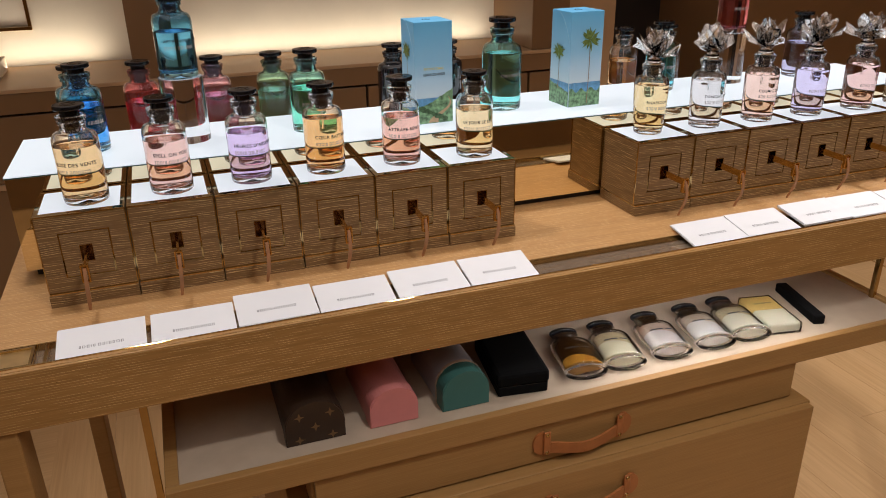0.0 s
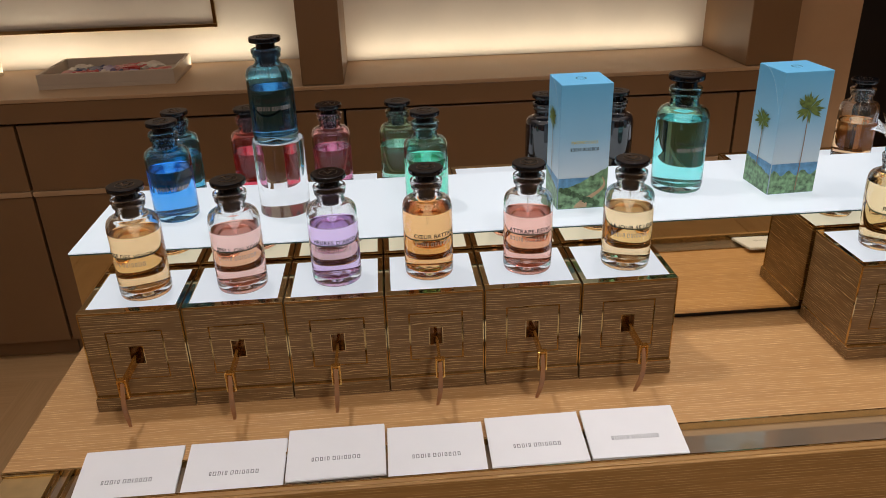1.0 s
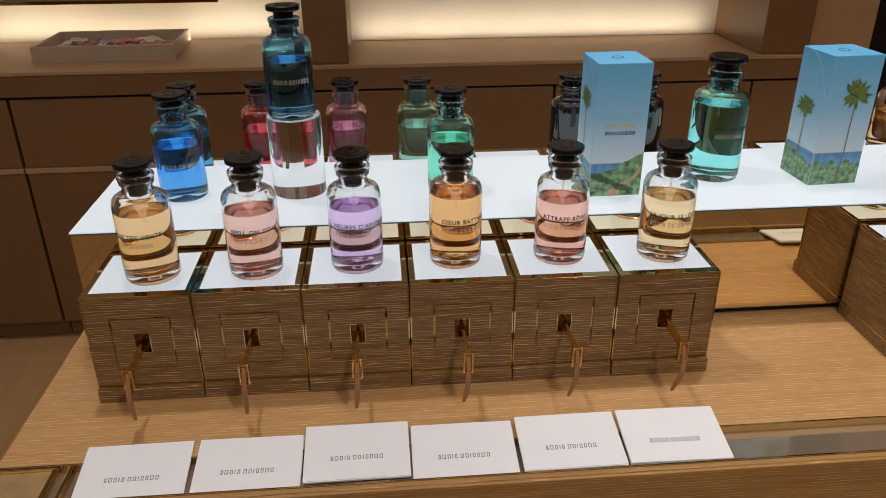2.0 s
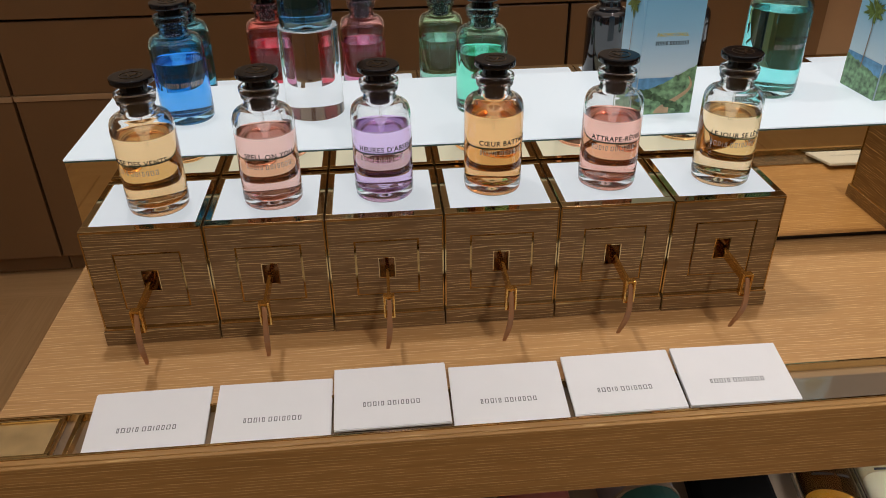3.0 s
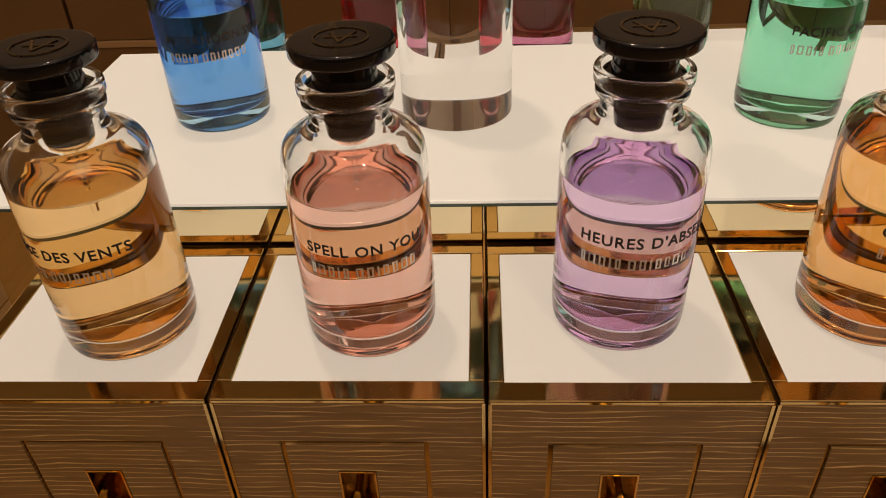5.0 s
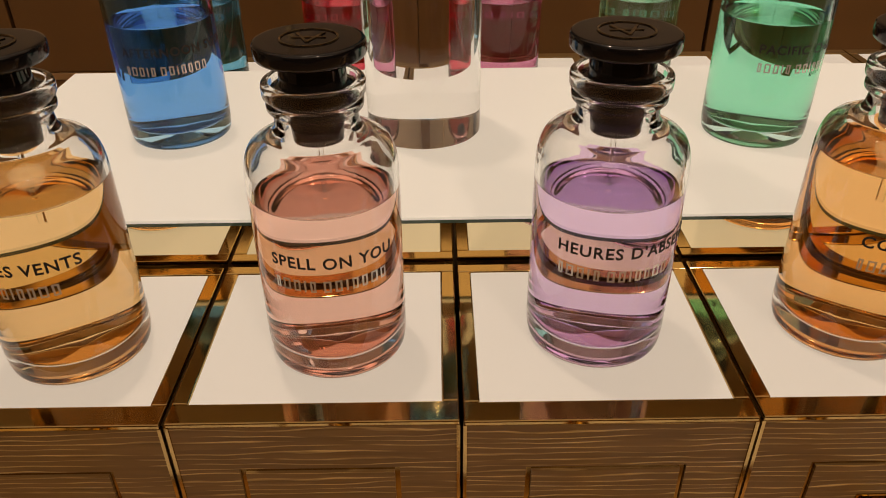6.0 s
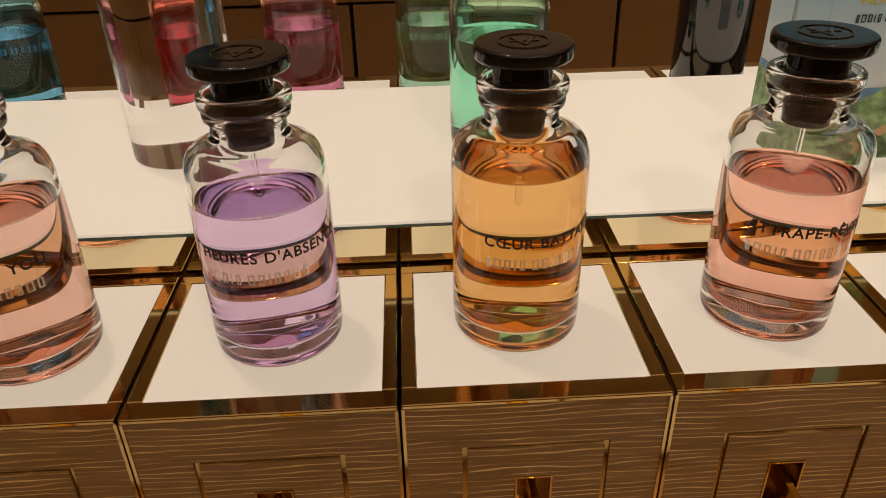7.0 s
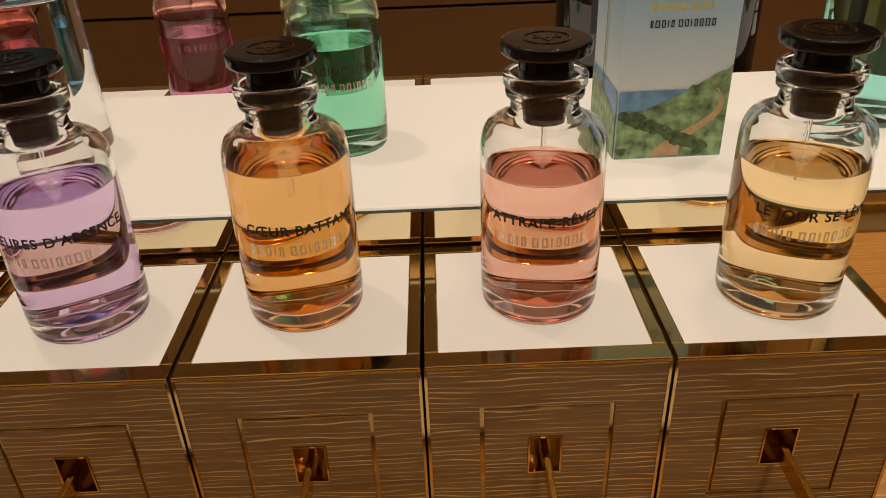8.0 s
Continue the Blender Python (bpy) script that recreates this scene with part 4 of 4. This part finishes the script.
def carton(x, y, turn, label, lettered):
    ob = empty("perfume_carton", x, y, PLATFORM, turn, label=label, category="carton", group="printed cartons")
    w, h = 0.067, 0.168
    part("carton_body", block(0, w, 0, w, 0, h, 0.0008), SKY, ob, "folding carton printed with a fading blue sky")
    flap = ribbon([(0.0005, w * 0.78 - 0.0 - w * 0.74 * (k / 12), h - 0.0003 - 0.055 * (k / 12) ** 2.2) for k in range(13)], 0.0016, 0.0006, "x")
    part("flap_edge", flap, FLAP, ob, "pale cut edge of the lid flap")
    for side, m in enumerate((Matrix.Identity(4), pose(0, w, 0, 0, 0, -90))):
        e = -0.0004
        def put(name, bm, mat, text=""):
            q = part(name, bm, mat, ob, text)
            q.matrix_basis = m
        rough = lambda x0, s, k: s + 0.003 * noise.noise((x0 * 90, k * 5.0, side * 3.0))
        put("sea_print", outline([(0.0006 + (w - 0.0012) * k / 20, 0.044) for k in range(21)], 0.001, e), SEA, "printed sea")
        put("hill_print", outline([(0.0006 + (w - 0.0012) * k / 20, rough(k / 20, 0.028 + 0.030 * (k / 20) ** 1.4 if side == 0 and lettered else 0.030 + 0.004 * math.sin(k) if side == 0 else 0.040 - 0.012 * k / 20, 1)) for k in range(21)], 0.001, e - 0.0002), HILL, "printed green hills")
        if side == 0 and lettered:
            put("sand_print", ribbon([(w * (0.88 - 0.30 * t + 0.13 * math.sin(5.2 * t)), e - 0.0004, 0.044 - 0.042 * t) for t in [k / 16 for k in range(17)]], lambda t: 0.0012 + 0.017 * t ** 1.5, 0.0001, "x"), SAND, "printed sandy path")
            for k in range(14):
                bx, bz, br = w * (0.06 + 0.80 * ((k * 0.377) % 1)), 0.006 + 0.024 * ((k * 0.618) % 1), 0.0025 + 0.002 * ((k * 0.271) % 1)
                bush = bmesh.new()
                bush.faces.new([bush.verts.new((bx + br * 1.4 * (1 + 0.3 * math.sin(5 * a + k)) * math.cos(a), e - 0.0005 - 0.00002 * k, bz + br * (1 + 0.3 * math.sin(3 * a + k)) * math.sin(a))) for a in [2 * math.pi * i / 14 for i in range(14)]])
                put("bush_print", bush, BUSH)
        if side == 1:
            trunk, leaves = palm(w * 0.45, 0.03, 0.118 if lettered else 0.096, e - 0.0006, 0.0205, 4)
            put("palm_trunk_print", trunk, TRUNK)
            put("palm_print", leaves, LEAF, "printed palm crown")
    if lettered:
        q = part("lettering", lettering("PACIFIC CHILL", 0.0052, YELLOW, stretch=0.95, thick=0.00005), None, ob, "yellow printed lettering")
        q.matrix_basis = pose(0.0335, -0.0006, 0.0905)
        q = part("print_bar", strokes(0.0385, 0.0042, weight=0.0006), INK, ob, "dark print bars")
        q.matrix_basis = pose(0.0150, -0.0006, 0.0808)
    else:
        trunk, leaves = palm(w * 0.58, 0.005, 0.118, -0.0010, 0.0240, 9)
        part("palm_trunk_print", trunk, TRUNK, ob)
        part("palm_print", leaves, LEAF, ob, "printed palm crown")
    mark = lathe([(0.0064, 0.0), (0.0064, 0.0003), (0.0070, 0.0003), (0.0070, 0.0)], 32)
    q = part("emblem", mark, INK, ob, "dark ring mark")
    q.matrix_basis = pose(w / 2, w / 2, h)


carton(0.5795, 0.1680, 1, "tall blue carton printed with a beach landscape", True)
carton(0.8750, 0.1795, 3, "tall blue carton printed with palm trees", False)

# ---- cards in the trough ----


def card_stack(x, high, slide, turn, sheets):
    ob = empty("card_stack", x, -0.1115 + slide, 0.8995, turn, label="small stack of white scent cards propped in the trough", category="cards", group="scent cards along the trough")
    t, w, d = 0.0006, 0.104, 0.068
    tilt = pose(0, 0, high, 10)
    for k in range(sheets):
        q = part("card", block(-w / 2, w / 2, -d / 2, d / 2, 0, t * 0.92), CARD, ob)
        q.matrix_basis = tilt @ pose(0.0004 * math.sin(k * 2.3 + x * 40), 0.0005 * math.sin(k * 3.7 + x * 30), t * (k - sheets * 0.5))
    q = part("print_bar", strokes(0.053, 0.0052, flat=True, weight=0.0008), CARD_INK, ob, "grey print bars")
    q.matrix_basis = tilt @ pose(-0.026, -0.0110, t * sheets * 0.5 + 0.0002)
    return ob


for k, (x, high, slide) in enumerate(((0.0675, -0.002, -0.002), (0.178, -0.002, -0.001), (0.285, 0.003, 0.004), (0.392, 0.001, -0.001), (0.501, 0.003, 0.001), (0.609, 0.003, 0.002), (0.985, 0.003, 0.002), (1.092, 0.003, 0.003), (1.205, 0.006, 0.004), (1.312, 0.004, 0.004), (1.42, 0.003, 0.002), (1.53, 0.003, 0.002))):
    card_stack(x, high, slide, (0.6, -0.5, 0.4, -0.3, 0.2, -0.9)[k % 6], 6)

# ---- on the lower shelf ----


def travel_case(x, w, h, body, end, label, band=None):
    """A leather case with a flat base and an arched top, lying with its end to the front."""
    ob = empty("travel_case", x, SHF + 0.03, SH, label=label, category="case", group="cases on the shelf")
    ring = [(-w / 2, 0.0), (w / 2, 0.0)] + [(w / 2 * math.cos(a), h - w * 0.44 + w * 0.44 * math.sin(a)) for a in [math.pi * k / 18 for k in range(19)]]

    def solid(y0, y1, grow):
        bm = bmesh.new()
        a, b = [bm.verts.new((u * grow, y0, v * grow)) for u, v in ring], [bm.verts.new((u * grow, y1, v * grow)) for u, v in ring]
        bm.faces.new(a[::-1])
        bm.faces.new(b)
        n = len(ring)
        for k in range(n):
            bm.faces.new((a[k], a[(k + 1) % n], b[(k + 1) % n], b[k]))
        bmesh.ops.bevel(bm, geom=[e for e in bm.edges if abs(e.verts[0].co.y - e.verts[1].co.y) < 1e-6], offset=0.0018, segments=2, affect="EDGES")
        return bm
    part("case_body", solid(0.03, 0.165, 0.97), body, ob, "leather body")
    part("case_end", solid(0.0, 0.0298, 1.0), end, ob, "leather end cap")
    if band:
        part("case_band", solid(0.0300, 0.036, 1.01), band, ob, "seam band")
    return ob


PINK_LEATHER, TEAL_LEATHER, GREY_LEATHER, BROWN_CANVAS = plain("pink_leather", (0.62, 0.22, 0.20), 0.5, vary=0.05, bump=0.2), plain("teal_leather", (0.045, 0.15, 0.13), 0.5, vary=0.06, bump=0.2), plain("grey_leather", (0.30, 0.30, 0.32), 0.45, vary=0.08, bump=0.2), plain("brown_canvas", (0.035, 0.018, 0.009), 0.55, vary=0.2, bump=0.25)
brown = travel_case(0.318, 0.086, 0.068, BROWN_CANVAS, BROWN_CANVAS, "dark brown coated canvas travel case with pale motifs")
STAR = plain("tan_print", (0.16, 0.09, 0.035), 0.55)
for u, v in ((-0.022, 0.050), (0.022, 0.050), (0.0, 0.030), (-0.024, 0.012), (0.024, 0.012)):
    bm = bmesh.new()
    bm.faces.new([bm.verts.new((u + (0.0075 if k % 2 == 0 else 0.0028) * math.cos(math.pi * k / 4), -0.0006, v - 0.003 + (0.0075 if k % 2 == 0 else 0.0028) * math.sin(math.pi * k / 4))) for k in range(8)])
    part("motif", bm, STAR, brown)
travel_case(0.435, 0.074, 0.062, PINK_LEATHER, PINK_LEATHER, "pink leather travel case on the shelf")
travel_case(0.549, 0.076, 0.064, GREY_LEATHER, TEAL_LEATHER, "grey leather travel case with a dark teal end", TAUPE)
ob = empty("black_case", 0.645, SHF + 0.03, SH, -8, label="black rectangular presentation case on the shelf", category="case", group="cases on the shelf")
part("case_base", block(-0.041, 0.041, 0.0, 0.15, 0.0, 0.017, 0.003), BLACK_MATT, ob)
part("case_lid", block(-0.043, 0.043, -0.002, 0.152, 0.0176, 0.040, 0.006), BLACK_MATT, ob)
part("case_seam", block(-0.0405, 0.0405, 0.0006, 0.1494, 0.0168, 0.0178), BLACK_GLOSS, ob)


def flat_bottle(x, y, thin, pale, label, turn=0.0, reach=0.054):
    """A bottle lying on its back with its base to the front, its liquid painted lit in front and shaded behind."""
    ob = empty("lying_bottle", x, y, SH, turn, label=label, category="perfume bottle", group="bottles lying on the shelf")
    flat = Matrix.Translation((0, 0, 0.0152)) @ Matrix.Diagonal((1.24, 1.0, 0.50, 1)) @ pose(0, 0, 0, -90)
    g = part("glass_body", bottle_glass("tall"), None, ob, "clear glass bottle")
    stop, disc, mark, tube = cap_meshes("tall")
    # cut along the painted edge of the shade: lit half, then shaded half
    halves = []
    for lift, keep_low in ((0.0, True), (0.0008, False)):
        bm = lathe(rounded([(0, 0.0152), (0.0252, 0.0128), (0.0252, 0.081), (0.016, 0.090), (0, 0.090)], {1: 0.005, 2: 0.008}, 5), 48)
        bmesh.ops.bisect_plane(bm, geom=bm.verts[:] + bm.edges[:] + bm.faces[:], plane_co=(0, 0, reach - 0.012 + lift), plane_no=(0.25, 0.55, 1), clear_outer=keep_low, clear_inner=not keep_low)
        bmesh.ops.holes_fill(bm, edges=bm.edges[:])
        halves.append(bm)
    lit_half = part("liquid", halves[0], pale, ob, "front half of the perfume, painted pale as if lit", smooth=True)
    rest = part("upper_liquid", halves[1], thin, ob, "upper half of the perfume, painted darker as if shaded", smooth=True)
    for o in (g, part("stopper", stop, None, ob, "black stopper"), part("cap", disc, None, ob, "black cap"), lit_half, rest):
        o.matrix_basis = flat
    b = part("print_bar", bars([0.020, 0.012], 0.0035, 0.003, 0, 0.056, curl=0.0296, start=-0.016), INK, ob, "dark print bars")
    b.matrix_basis = flat
    return ob


# light put into the liquids' colours: bright front halves, then darker upper halves
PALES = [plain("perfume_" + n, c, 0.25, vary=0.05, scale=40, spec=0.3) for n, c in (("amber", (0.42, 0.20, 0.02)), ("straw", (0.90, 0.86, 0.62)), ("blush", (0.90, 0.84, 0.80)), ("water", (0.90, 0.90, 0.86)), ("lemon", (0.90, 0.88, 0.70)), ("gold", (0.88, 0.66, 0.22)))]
SHADED_PERFUMES = [plain("shaded_perfume_" + n, c, 0.2, vary=0.12, scale=60, spec=0.3) for n, c in (("amber", (0.030, 0.012, 0.003)), ("straw", (0.66, 0.55, 0.32)), ("blush", (0.66, 0.50, 0.38)), ("water", (0.66, 0.56, 0.42)), ("lemon", (0.68, 0.58, 0.36)), ("gold", (0.62, 0.38, 0.06)))]
for k, (x, label) in enumerate(((0.757, "dark amber perfume bottle lying on the suede shelf"),
                                        (0.831, "clear bottle of pale yellow perfume lying on the shelf"),
                                        (0.922, "clear bottle of pale pink perfume lying on the shelf"),
                                        (1.010, "clear bottle of colourless perfume lying on the shelf"),
                                        (1.086, "clear bottle of pale perfume lying on the shelf"))):
    flat_bottle(x, SHF + 0.028, SHADED_PERFUMES[k], PALES[k], label, -11, (0.034, 0.052, 0.054, 0.056, 0.055)[k])
ob = empty("flat_flask", 1.160, SHF + 0.030, SH, -11, label="flat rectangular glass flask of golden perfume lying on the shelf", category="perfume bottle", group="bottles lying on the shelf")
part("glass_body", block(-0.032, 0.032, 0.0, 0.112, 0.0, 0.021, 0.003), GLASS, ob, "clear rectangular glass body")
# the pale block paints the lit front half of the flask
part("liquid", block(-0.029, 0.029, 0.004, 0.058, 0.003, 0.018, 0.002), PALES[4], ob, "front half of the perfume, painted pale as if lit")
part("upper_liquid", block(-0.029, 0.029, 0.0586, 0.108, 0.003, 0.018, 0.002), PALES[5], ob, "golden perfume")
q = part("print_bar", strokes(0.034, 0.0045, flat=True), INK, ob, "dark print bars")
q.matrix_basis = pose(-0.017, 0.078, 0.0213)
ob = part("strap_case", block(-0.011, 0.011, 0.0, 0.14, 0.0, 0.018, 0.003), BLACK_MATT)
ob.matrix_basis = pose(1.242, SHF + 0.035, SH, 0, 0, -14)
tagged(ob, label="narrow black leather sleeve on the shelf", category="sleeve")

# ---- floor planks, running away from the table's front ----
mesh = mesh_of("plank", block(-0.7496, 0.7496, -0.0797, 0.0797, -0.006, 0.0, 0.0004), FLOOR_OAK)
for r in range(44):
    x = -2.9 + 0.16 * r
    for c in range(5):
        y = -2.9 + 1.5 * c + (0.0, 0.62, 0.25, 0.95)[r % 4]
        if -2.2 < y < 1.32:
            q = new("plank", mesh)
            q.parent = floor
            q.matrix_basis = pose(x, y, 0.0, 0, 0, 90)
